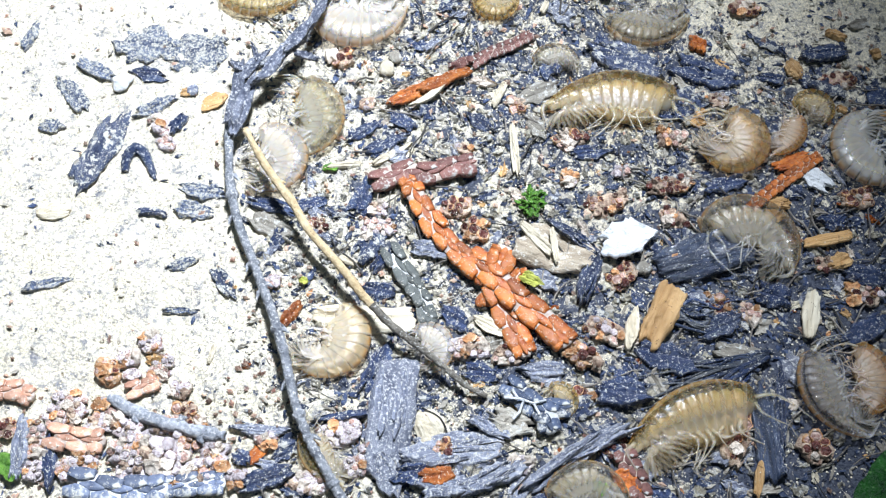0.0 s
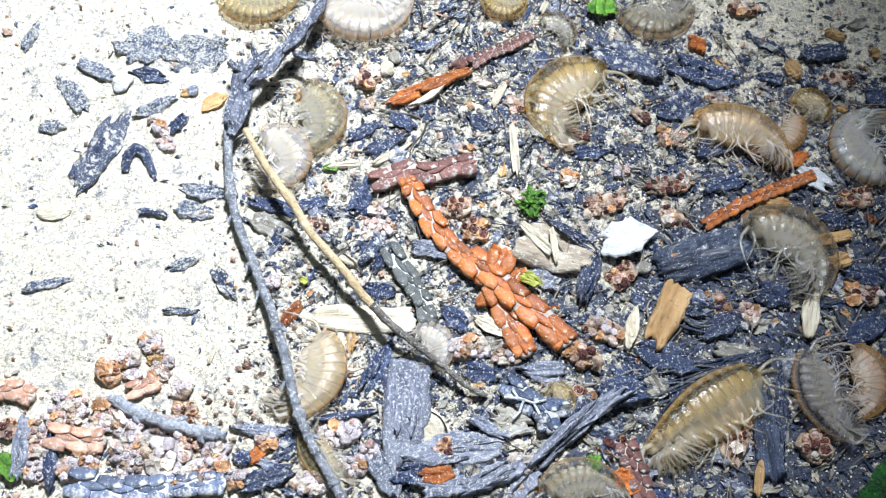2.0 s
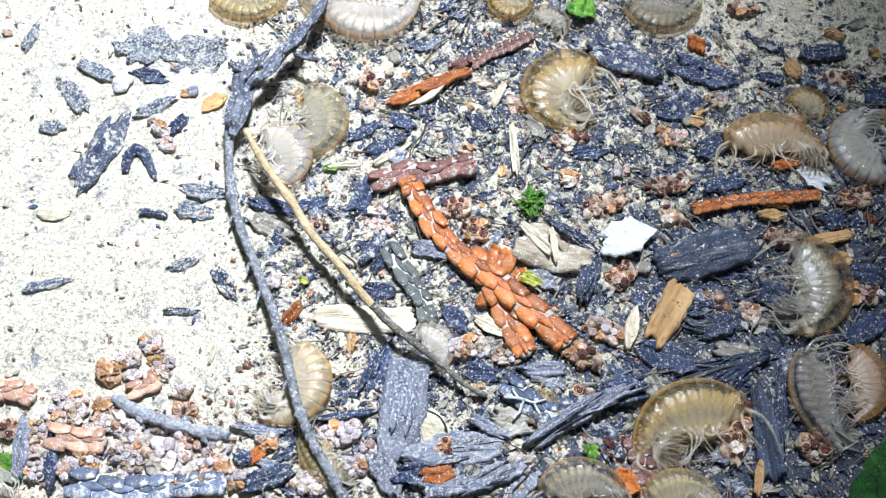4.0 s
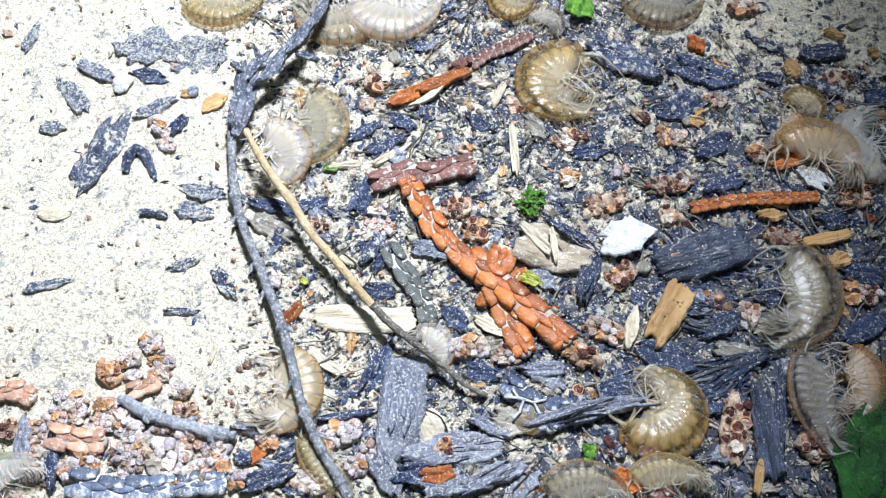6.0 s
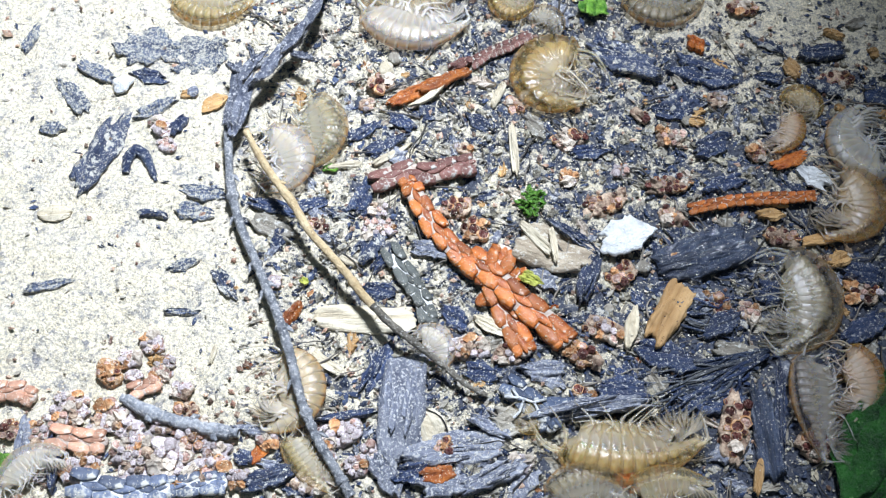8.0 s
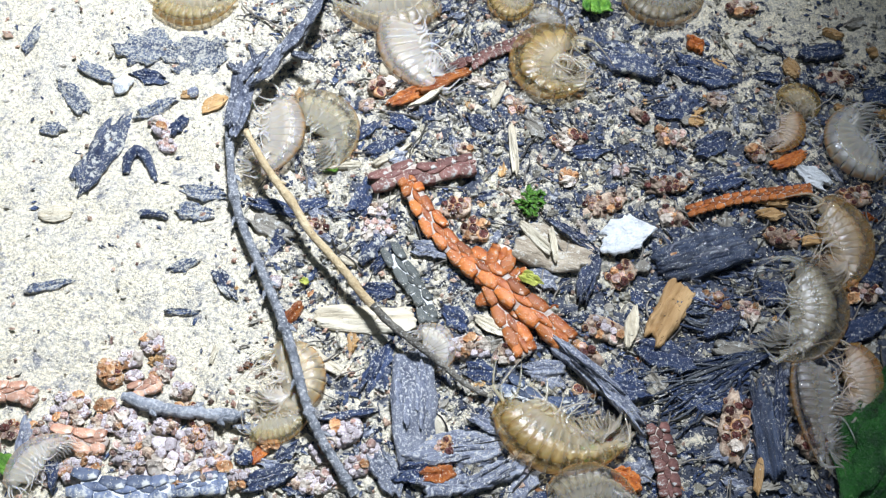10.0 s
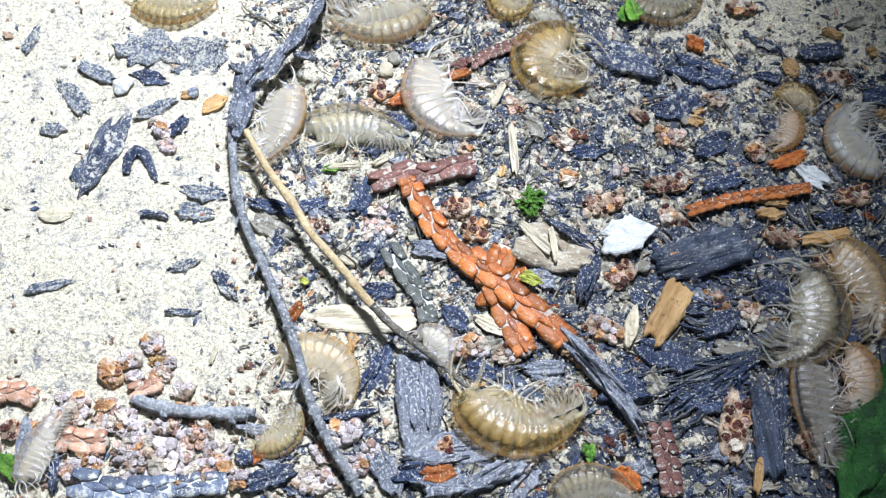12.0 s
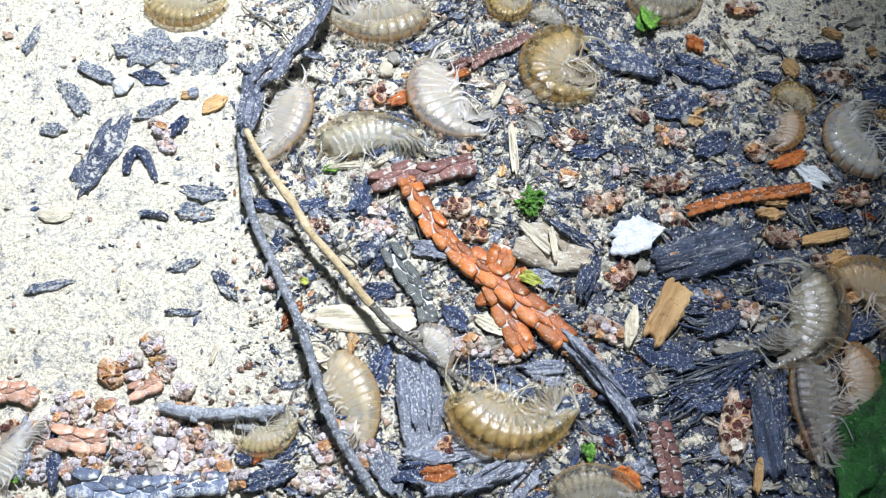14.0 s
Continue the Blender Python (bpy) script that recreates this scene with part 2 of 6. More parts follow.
def flesh(name, clear, rough, tone, sheen=0.3, blotch=(0.60, 0.58, 0.68)):
    """Translucent shell of the small crustaceans; each animal's own tint comes from its object colour."""
    m = bpy.data.materials.new(name)
    m.use_nodes = True
    nt = m.node_tree
    n, l = nt.nodes, nt.links
    b = n["Principled BSDF"]
    info = n.new("ShaderNodeObjectInfo")
    coord = n.new("ShaderNodeTexCoord")
    a = n.new("ShaderNodeTexNoise")
    a.inputs["Scale"].default_value, a.inputs["Detail"].default_value = 750, 4
    l.new(coord.outputs["Object"], a.inputs[0])
    val = n.new("ShaderNodeMapRange")
    val.inputs[1].default_value, val.inputs[2].default_value = 0.3, 0.7
    val.inputs[3].default_value, val.inputs[4].default_value = 0.72 * tone, 1.18 * tone
    l.new(a.outputs[0], val.inputs[0])
    xyz = n.new("ShaderNodeSeparateXYZ")
    l.new(coord.outputs["Object"], xyz.inputs[0])
    ridge = n.new("ShaderNodeAttribute")
    ridge.attribute_name = "back"
    back = n.new("ShaderNodeMapRange")
    back.inputs[1].default_value, back.inputs[2].default_value = 0.66, 0.94
    back.inputs[4].default_value = 0.95
    l.new(ridge.outputs["Fac"], back.inputs[0])
    belly = n.new("ShaderNodeMapRange")
    belly.inputs[1].default_value, belly.inputs[2].default_value = 0.35, -0.35
    belly.inputs[4].default_value = 0.5
    l.new(ridge.outputs["Fac"], belly.inputs[0])
    patch = n.new("ShaderNodeTexNoise")
    patch.inputs["Scale"].default_value, patch.inputs["Detail"].default_value = 330, 3
    l.new(coord.outputs["Object"], patch.inputs[0])
    spread = n.new("ShaderNodeMapRange")
    spread.inputs[1].default_value, spread.inputs[2].default_value, spread.inputs[4].default_value = 0.46, 0.66, sheen
    l.new(patch.outputs[0], spread.inputs[0])
    lilac = n.new("ShaderNodeMix")
    lilac.data_type = "RGBA"
    lilac.inputs["B"].default_value = (*blotch, 1)
    l.new(spread.outputs[0], lilac.inputs["Factor"])
    l.new(info.outputs["Color"], lilac.inputs["A"])
    pale = n.new("ShaderNodeMix")
    pale.data_type = "RGBA"
    pale.inputs["B"].default_value = (0.72, 0.66, 0.52, 1)
    l.new(belly.outputs[0], pale.inputs["Factor"])
    l.new(lilac.outputs["Result"], pale.inputs["A"])
    pigment = n.new("ShaderNodeMix")
    pigment.data_type = "RGBA"
    pigment.inputs["B"].default_value = (0.46, 0.24, 0.06, 1)
    l.new(back.outputs[0], pigment.inputs["Factor"])
    l.new(pale.outputs["Result"], pigment.inputs["A"])
    hem = n.new("ShaderNodeMapRange")
    hem.inputs[1].default_value, hem.inputs[2].default_value = -0.00048, -0.00066
    hem.inputs[4].default_value = 0.5
    l.new(xyz.outputs["X"], hem.inputs[0])
    band = n.new("ShaderNodeMix")
    band.data_type = "RGBA"
    band.inputs["B"].default_value = (0.72, 0.66, 0.56, 1)
    l.new(hem.outputs[0], band.inputs["Factor"])
    l.new(pigment.outputs["Result"], band.inputs["A"])
    hsv = n.new("ShaderNodeHueSaturation")
    l.new(band.outputs["Result"], hsv.inputs["Color"])
    l.new(val.outputs[0], hsv.inputs["Value"])
    l.new(hsv.outputs[0], b.inputs["Base Color"])
    b.inputs["Roughness"].default_value = rough
    b.inputs["Subsurface Weight"].default_value = 0.5
    b.inputs["Subsurface Radius"].default_value = (1.0, 0.8, 0.5)
    b.inputs["Subsurface Scale"].default_value = 0.0015
    b.inputs["Coat Weight"].default_value = 0.35
    b.inputs["Coat Roughness"].default_value = 0.03
    thin = n.new("ShaderNodeMapRange")
    thin.inputs[1].default_value, thin.inputs[2].default_value = 0.35, 0.65
    thin.inputs[3].default_value, thin.inputs[4].default_value = clear - 0.1, min(clear + 0.1, 1.0)
    l.new(a.outputs[0], thin.inputs[0])
    own = n.new("ShaderNodeMath")
    own.operation = "MULTIPLY"
    rim = n.new("ShaderNodeMath")
    rim.operation = "MULTIPLY_ADD"
    rim.inputs[1].default_value, rim.inputs[2].default_value = -0.45, 1.0
    l.new(back.outputs[0], rim.inputs[0])
    less = n.new("ShaderNodeMath")
    less.operation = "MULTIPLY"
    l.new(rim.outputs[0], less.inputs[0])
    l.new(thin.outputs[0], less.inputs[1])
    milk = n.new("ShaderNodeMapRange")
    milk.inputs[1].default_value, milk.inputs[2].default_value = 0.25, -0.55
    milk.inputs[3].default_value, milk.inputs[4].default_value = 1.0, 0.80
    l.new(ridge.outputs["Fac"], milk.inputs[0])
    dense = n.new("ShaderNodeMath")
    dense.operation = "MULTIPLY"
    l.new(less.outputs[0], dense.inputs[0])
    l.new(milk.outputs[0], dense.inputs[1])
    l.new(dense.outputs[0], own.inputs[0])
    l.new(info.outputs["Alpha"], own.inputs[1])
    see = n.new("ShaderNodeBsdfTransparent")
    stain = n.new("ShaderNodeMix")
    stain.data_type = "RGBA"
    stain.inputs["Factor"].default_value = 0.30
    stain.inputs["A"].default_value = (1, 1, 1, 1)
    l.new(info.outputs["Color"], stain.inputs["B"])
    l.new(stain.outputs["Result"], see.inputs[0])
    mix = n.new("ShaderNodeMixShader")
    l.new(own.outputs[0], mix.inputs[0])
    l.new(b.outputs[0], mix.inputs[1])
    l.new(see.outputs[0], mix.inputs[2])
    facing = n.new("ShaderNodeLayerWeight")
    facing.inputs[0].default_value = 0.5
    steep = n.new("ShaderNodeMath")
    steep.operation = "POWER"
    steep.inputs[1].default_value = 4
    l.new(facing.outputs["Facing"], steep.inputs[0])
    film = n.new("ShaderNodeMath")
    film.operation = "MULTIPLY_ADD"
    film.inputs[1].default_value, film.inputs[2].default_value = 0.20, 0.011
    l.new(steep.outputs[0], film.inputs[0])
    gloss = n.new("ShaderNodeBsdfGlossy")
    gloss.inputs["Roughness"].default_value = 0.12
    shiny = n.new("ShaderNodeMixShader")
    l.new(film.outputs[0], shiny.inputs[0])
    l.new(mix.outputs[0], shiny.inputs[1])
    l.new(gloss.outputs[0], shiny.inputs[2])
    l.new(shiny.outputs[0], n["Material Output"].inputs[0])
    bp = n.new("ShaderNodeBump")
    bp.inputs["Strength"].default_value, bp.inputs["Distance"].default_value = 0.3, 0.0005
    c = n.new("ShaderNodeTexNoise")
    c.inputs["Scale"].default_value, c.inputs["Detail"].default_value = 1500, 3
    l.new(coord.outputs["Object"], c.inputs[0])
    l.new(c.outputs[0], bp.inputs["Height"])
    l.new(bp.outputs[0], b.inputs["Coat Normal"])
    l.new(bp.outputs[0], b.inputs["Normal"])
    l.new(bp.outputs[0], gloss.inputs["Normal"])
    return m


M_BODY = flesh("translucent crustacean shell", 0.97, 0.35, 1.0)
M_GUT = flesh("cloudy innards", 0.76, 0.6, 1.15, 0.8, (0.62, 0.47, 0.12))
M_LEG = flesh("translucent crustacean limb", 0.90, 0.3, 1.4)


# ---- the ground ----
def smooth(a, b, v):
    v = min(max((v - a) / (b - a), 0.0), 1.0)
    return v * v * (3 - 2 * v)


def height(x, y):
    """Height of the sand in mm at x, y in mm."""
    v = 1.1 * noise.noise((x * 0.045, y * 0.045, 3.0)) + 0.45 * noise.noise((x * 0.16, y * 0.16, 7.0))
    fade = 1 - smooth(70, 110, math.hypot(x, y))
    return v * fade


def litter(x, y):
    """How thickly plant scraps lie: bare sand to the west, thick litter to the east and along the south."""
    edge = -24 + 5 * noise.noise((y * 0.07, 1.0, 5.0)) - 0.10 * y
    east = smooth(edge - 5, edge + 7, x)
    south = smooth(-14, -24, y + 3 * noise.noise((x * 0.09, 4.0, 2.0))) * (0.22 + 0.48 * smooth(-30, -8, x))
    bare = 0.75 * smooth(20, 34, y) * smooth(22, 42, x)
    east *= 0.72 + 0.28 * smooth(-16, 4, x)
    return max(east - bare, south, 0.05)


def mould(x, y):
    """Where the litter has rotted to dark wet mould, in the south-east; its darkness also stands in for weaker
    torchlight there.
    """
    return smooth(16, 40, x + 6 * noise.noise((y * 0.08, 2.0, 8.0))) * smooth(16, -8, y)


def near_mix(x, y):
    """Litter and mould close by, with extra muck eastward that paints that side dimmer; farther off the beach is evenly
    strewn.
    """
    far = smooth(60, 130, math.hypot(x, y))
    return (litter(x, y) + 0.75 * mould(x, y) + 0.2 * smooth(-2, 20, x)) * (1 - far) + 0.5 * far


def axis(inner0, inner1, step, far):
    core = list(np.arange(inner0, inner1 + step / 2, step))
    out, d, v = [], step, 0.0
    while v < far:
        d *= 1.5
        v += d
        out.append(v)
    return [inner0 - v for v in reversed(out)] + core + [inner1 + v for v in out]


def mesh_object(name, verts, faces, mat, parent=None, smooth_shade=True):
    me = bpy.data.meshes.new(name)
    me.from_pydata(verts, [], faces)
    if smooth_shade:
        me.shade_smooth()
    me.materials.append(mat)
    ob = new(name, me)
    ob.parent = parent
    return ob


def build_ground():
    xs, ys = axis(-72, 72, 0.4, 60000), axis(-48, 58, 0.4, 60000)
    verts = []
    for y in ys:
        for x in xs:
            near = abs(x) < 73 and -49 < y < 59
            z = height(x, y)
            if near:
                rough = 0.5 + 1.0 * litter(x, y) * (1 - 0.6 * mould(x, y))
                z += rough * (0.34 * noise.noise((x * 0.7, y * 0.7, 2.0)) + 0.26 * noise.noise((x * 1.5, y * 1.5, 1.0))) + 0.14 * noise.noise((x * 2.9, y * 2.9, 9.0))
            verts.append((x * MM, y * MM, z * MM))
    w = len(xs)
    faces = [(j * w + i, j * w + i + 1, (j + 1) * w + i + 1, (j + 1) * w + i) for j in range(len(ys) - 1) for i in range(w - 1)]
    ob = mesh_object("ground", verts, faces, M_SAND)
    mask = ob.data.attributes.new("litter", "FLOAT", "POINT")
    mask.data.foreach_set("value", [near_mix(v[0] / MM, v[1] / MM) for v in verts])
    tagged(ob, "pale wet sand strewn with dark plant litter", "ground", kind="structure")


build_ground()

OCTA = [(1, 0, 0), (0, 1, 0), (-1, 0, 0), (0, -1, 0), (0, 0, 1), (0, 0, -1)]
OCTA_F = [(0, 1, 4), (1, 2, 4), (2, 3, 4), (3, 0, 4), (1, 0, 5), (2, 1, 5), (3, 2, 5), (0, 3, 5)]


def scatter(name, count, rng, size, mat, density, label, flat=1.0, long=1.0, lift=0.0, smooth_shade=False):
    """Countless small bits joined into one object."""
    verts, faces, made = [], [], 0
    while made < count:
        x, y = rng.uniform(-66, 66), rng.uniform(-42, 54)
        if rng.random() > density(x, y):
            continue
        s = rng.uniform(*size) * (1 + 0.8 * rng.random() ** 4)
        k = 1 + (long - 1) * rng.random()
        e = Euler((rng.uniform(-0.5, 0.5), rng.uniform(-0.5, 0.5), rng.uniform(0, 6.3))).to_matrix()
        base = len(verts)
        z = height(x, y) + lift * rng.random() + s * flat * 0.25
        for v in OCTA:
            q = e @ Vector((v[0] * s * k * rng.uniform(0.7, 1.2), v[1] * s * rng.uniform(0.7, 1.2), v[2] * s * flat * rng.uniform(0.6, 1.2)))
            verts.append(((x + q.x) * MM, (y + q.y) * MM, (z + q.z) * MM))
        faces += [tuple(base + i for i in f) for f in OCTA_F]
        made += 1
    ob = mesh_object(name, verts, faces, mat, smooth_shade=smooth_shade)
    return tagged(ob, label, "debris", kind="stuff")


rng = random.Random(4)
scatter("sand_grains", 26000, rng, (0.04, 0.12), M_GRAIN, lambda x, y: 1 - 0.92 * litter(x, y), "pale sand grains strewn over wet sand", 0.55, 1.4, 0.02)
scatter("grey_grains", 42000, rng, (0.04, 0.13), M_GREYGRAIN, lambda x, y: 0.03 + 0.92 * litter(x, y) * (1 - 0.65 * mould(x, y)) * (1 - 0.4 * smooth(-8, 12, x)), "grey sand grains strewn through wet litter", 0.8, 1.3, 0.2)
scatter("dark_flecks", 6000, rng, (0.08, 0.30), M_FLECK, lambda x, y: litter(x, y), "small dark plant flecks on wet sand", 0.35, 2.4, 0.3)
scatter("cone_crumbs", 2300, rng, (0.10, 0.34), M_CRUMB, lambda x, y: 0.008 + 0.5 * litter(x, y) * (1 - 0.5 * mould(x, y)) * (1 - 0.55 * smooth(-6, 12, x)) + 0.5 * smooth(-13, -20, y) * smooth(-8, -26, x), "red brown crumbs of cone scales strewn over litter", 0.6, 1.7, 0.4)
scatter("tan_flecks", 2000, rng, (0.10, 0.28), M_TAN, lambda x, y: 0.06 + 0.94 * litter(x, y) * (1 - 0.6 * mould(x, y)), "small tan plant flecks on wet sand", 0.4, 3.0, 0.35)


M_CLOD = material("sandy clod", (0.022, 0.028, 0.045), (0.54, 0.48, 0.34), 0.55, 900, 0.8, 2400, island=True, vary=0.5, speck=SAND, speck_amount=0.06)


def clods(count, seed):
    """Crumbs of sand and mould, lumpy and half sunk, all through the litter."""
    r = random.Random(seed)
    ball = bmesh.new()
    bmesh.ops.create_icosphere(ball, subdivisions=2, radius=1.0)
    unit = [v.co.copy() for v in ball.verts]
    tris = [tuple(v.index for v in f.verts) for f in ball.faces]
    ball.free()
    verts, faces, made = [], [], 0
    while made < count:
        x, y = r.uniform(-62, 62), r.uniform(-36, 46)
        if r.random() > litter(x, y) ** 2 * (1 - 0.25 * mould(x, y)):
            continue
        s, e, o, b = r.uniform(0.18, 0.75), r.uniform(0, 6.3), Vector((r.uniform(0, 99), r.uniform(0, 99), 0)), len(verts)
        z, k = height(x, y) + s * 0.15, r.uniform(0.5, 1.0)
        for v in unit:
            q = v * s * (1 + 0.9 * noise.noise(v * 1.5 + o) + 0.7 * noise.noise(v * 3.6 + o))
            verts.append(((x + q.x * math.cos(e) - q.y * k * math.sin(e)) * MM, (y + q.x * math.sin(e) + q.y * k * math.cos(e)) * MM, (z + q.z * 0.6) * MM))
        faces.extend(tuple(b + i for i in f) for f in tris)
        made += 1
    ob = mesh_object("crumbs", verts, faces, M_CLOD, smooth_shade=False)
    tagged(ob, "lumpy crumbs of sand and mould in the litter", "debris", kind="stuff")


clods(1300, 19)


# ---- building blocks ----
def part(name, bm, mat, parent=None, label="", smooth_shade=True):
    me = bpy.data.meshes.new(name)
    bm.to_mesh(me)
    bm.free()
    if smooth_shade:
        me.shade_smooth()
    me.materials.append(mat)
    ob = new(name, me)
    ob.parent = parent
    if label:
        tagged(ob, label)
    return ob


def tube(points, radii, sides=8, rough=0.0, rng=None, caps=True):
    """A bent round rod through points (mm), as a bmesh in metres."""
    bm = bmesh.new()
    rings = []
    n = len(points)
    for i, p in enumerate(points):
        d = (Vector(points[min(i + 1, n - 1)]) - Vector(points[max(i - 1, 0)])).normalized()
        a = d.cross(Vector((0, 0, 1)))
        a = a.normalized() if a.length > 1e-4 else Vector((1, 0, 0))
        b = a.cross(d).normalized()
        ring = []
        for k in range(sides):
            w = 2 * math.pi * k / sides
            r = radii[i] * (1 + (rough * rng.uniform(-1, 1) if rng else 0))
            ring.append(bm.verts.new((Vector(p) + (a * math.cos(w) + b * math.sin(w)) * r) * MM))
        rings.append(ring)
    for r0, r1 in zip(rings, rings[1:]):
        for k in range(sides):
            bm.faces.new((r0[k], r0[(k + 1) % sides], r1[(k + 1) % sides], r1[k]))
    if caps:
        bm.faces.new(rings[0])
        bm.faces.new(list(reversed(rings[-1])))
    return bm


def spline(points, n):
    """n + 1 points on a smooth curve through points."""
    pts = [Vector(p) for p in points]
    pts = [2 * pts[0] - pts[1]] + pts + [2 * pts[-1] - pts[-2]]
    segs = len(pts) - 3
    out = []
    for i in range(n + 1):
        u = i / n * segs
        k = min(int(u), segs - 1)
        t = u - k
        a, b, c, d = pts[k:k + 4]
        out.append(0.5 * ((2 * b) + (c - a) * t + (2 * a - 5 * b + 4 * c - d) * t * t + (3 * b - a - 3 * c + d) * t ** 3))
    return out


def slab(length, width, thick, rng, ragged=0.18, taper=0.3, bow=0.0, cols=12, rows=7, ridges=0.25):
    """A ragged flake of bark or wood lying along x: fibres that break off at uneven ends, frayed sides, a flat worn face."""
    bm = bmesh.new()
    seed = rng.uniform(0, 900)
    lean = rng.uniform(-0.35, 0.35)
    ends = [[1 + ragged * (1.5 * noise.noise((j / rows * 2.2 + seed, 50 + 9 * k, 0)) + 1.1 * noise.noise((j / rows * 5 + seed, 70 + 9 * k, 0)) + rng.uniform(-0.15, 0.05)) for j in range(rows + 1)] for k in range(2)]
    fibre = [rng.uniform(-1, 1) for _ in range(rows + 1)]
    cut = [rng.uniform(0.1, 1.0) * taper for _ in range(4)]
    grid = {}
    for side in (1, -1):
        for i in range(cols + 1):
            u = i / cols * 2 - 1
            for j in range(rows + 1):
                v = j / rows * 2 - 1
                corner = cut[(2 if v > 0 else 0) + (1 if u > 0 else 0)]
                wid = width / 2 * (1 - 1.3 * corner * abs(u) ** 2) * (1 + ragged * (1.1 * noise.noise((u * 2.0 + seed, v * 0.8, 1)) + 0.6 * noise.noise((u * 5 + seed, v, 3))))
                end = length / 2 * ends[u > 0][j] * (1 - 0.25 * taper * v * v)
                x, y = u * end + lean * v * width * 0.5, v * wid + bow * (1 - u * u) * length
                rim = 1.0 if 0 < i < cols and 0 < j < rows else 0.0
                z = thick / 2 * side * (0.45 + 0.55 * rim)
                z += thick * ridges * (fibre[j] * (0.6 + 0.8 * noise.noise((u * 1.5 + seed, j * 3.1, 4))) + 0.8 * noise.noise((u * 5 + seed, v * 5, 9 + side))) * (0.5 + 0.5 * side)
                z += 0.09 * length * noise.noise((u * 0.8 + seed, v * 0.6, 20)) + 0.10 * width * noise.noise((u * 1.4 + seed, v * 1.2, 30))
                grid[side, i, j] = bm.verts.new((x * MM, y * MM, z * MM))
    for side in (1, -1):
        for i in range(cols):
            for j in range(rows):
                q = [grid[side, i, j], grid[side, i + 1, j], grid[side, i + 1, j + 1], grid[side, i, j + 1]]
                bm.faces.new(q if side == 1 else q[::-1])
    for i in range(cols):
        bm.faces.new((grid[-1, i, 0], grid[-1, i + 1, 0], grid[1, i + 1, 0], grid[1, i, 0]))
        bm.faces.new((grid[1, i, rows], grid[1, i + 1, rows], grid[-1, i + 1, rows], grid[-1, i, rows]))
    for j in range(rows):
        bm.faces.new((grid[1, 0, j], grid[1, 0, j + 1], grid[-1, 0, j + 1], grid[-1, 0, j]))
        bm.faces.new((grid[-1, cols, j], grid[-1, cols, j + 1], grid[1, cols, j + 1], grid[1, cols, j]))
    return bm


def lay(a, b, lift=0.0, tilt=0.0, roll=0.0):
    """The pose of a thing that lies from a to b (mm) on the sand."""
    x, y = (a[0] + b[0]) / 2, (a[1] + b[1]) / 2
    turn = math.degrees(math.atan2(b[1] - a[1], b[0] - a[0]))
    return pose(x * MM, y * MM, (height(x, y) + lift) * MM, roll, tilt, turn)


def span(a, b):
    return math.hypot(b[0] - a[0], b[1] - a[1])


count_of = {"n": 0}


def flake(name, a, b, width, mat, label, category, thick=0.8, lift=0.35, group="", ragged=0.32, taper=0.45, bow=0.0, tilt=0.0, roll=0.0, ridges=0.25):
    count_of["n"] += 1
    r = random.Random(count_of["n"])
    big = span(a, b) > 5
    ob = part(name, slab(span(a, b), width, thick, r, ragged, taper, bow, 26 if big else 12, 14 if big else 7, ridges), mat, smooth_shade=big)
    if span(a, b) > 6.5 and mat in (M_BARK, M_GREY, M_TWIG, M_ASH):
        tops = [v.co / MM for v in ob.data.vertices]
        for k in range(5):
            size, y = span(a, b) * r.uniform(0.25, 0.5), width * r.uniform(-0.33, 0.33)
            x = span(a, b) * r.uniform(-0.22, 0.22)
            strip = part("bark_fibre", slab(size, width * r.uniform(0.10, 0.22), thick * 0.3, r, 0.25, 0.5, 0.0, 10, 3, 0.3), mat, ob, smooth_shade=False)
            near = sorted(tops, key=lambda p: (p.x - x) ** 2 + (p.y - y - bow * span(a, b)) ** 2)[:10]
            strip.matrix_basis = pose(x * MM, (y + bow * span(a, b) * 0.7) * MM, (max(p.z for p in near) - thick * 0.04) * MM, r.uniform(-8, 8), r.uniform(-3, 3), r.uniform(-7, 7))
    ob.matrix_world = lay(a, b, lift, tilt, roll)
    return tagged(ob, label, category, group)


# ---- scale-leaved sprigs ----
def dome_mesh(name, outline, mat, seed):
    """A low rounded cushion over a closed outline (shares of the shoot's width), following the shoot's flattened back."""
    bm = bmesh.new()
    cx, cy = sum(p[0] for p in outline) / len(outline), sum(p[1] for p in outline) / len(outline)
    rings = []
    for size, up in ((0.99, -0.16), (1.0, 0.0), (0.965, 0.04), (0.80, 0.07), (0.42, 0.085)):
        ring = []
        for x, y in outline:
            x, y = cx + (x - cx) * size, cy + (y - cy) * size
            z = 0.20 * math.sqrt(max(0.0, 1 - (y / 0.60) ** 2)) + up + 0.03 * x
            q = Vector((x * 2.3 + seed * 7.3, y * 2.3, z))
            ring.append(bm.verts.new(((x + 0.02 * noise.noise(q)) * MM, (y + 0.02 * noise.noise(q * 1.7)) * MM, (z + 0.035 * noise.noise(q * 1.9)) * MM)))
        rings.append(ring)
    n = len(outline)
    for a, b in zip(rings, rings[1:]):
        for k in range(n):
            bm.faces.new((a[k], a[(k + 1) % n], b[(k + 1) % n], b[k]))
    bm.faces.new(rings[-1])
    bmesh.ops.recalc_face_normals(bm, faces=bm.faces[:])
    me = bpy.data.meshes.new(name)
    bm.to_mesh(me)
    bm.free()
    me.shade_smooth()
    me.materials.append(mat)
    return me


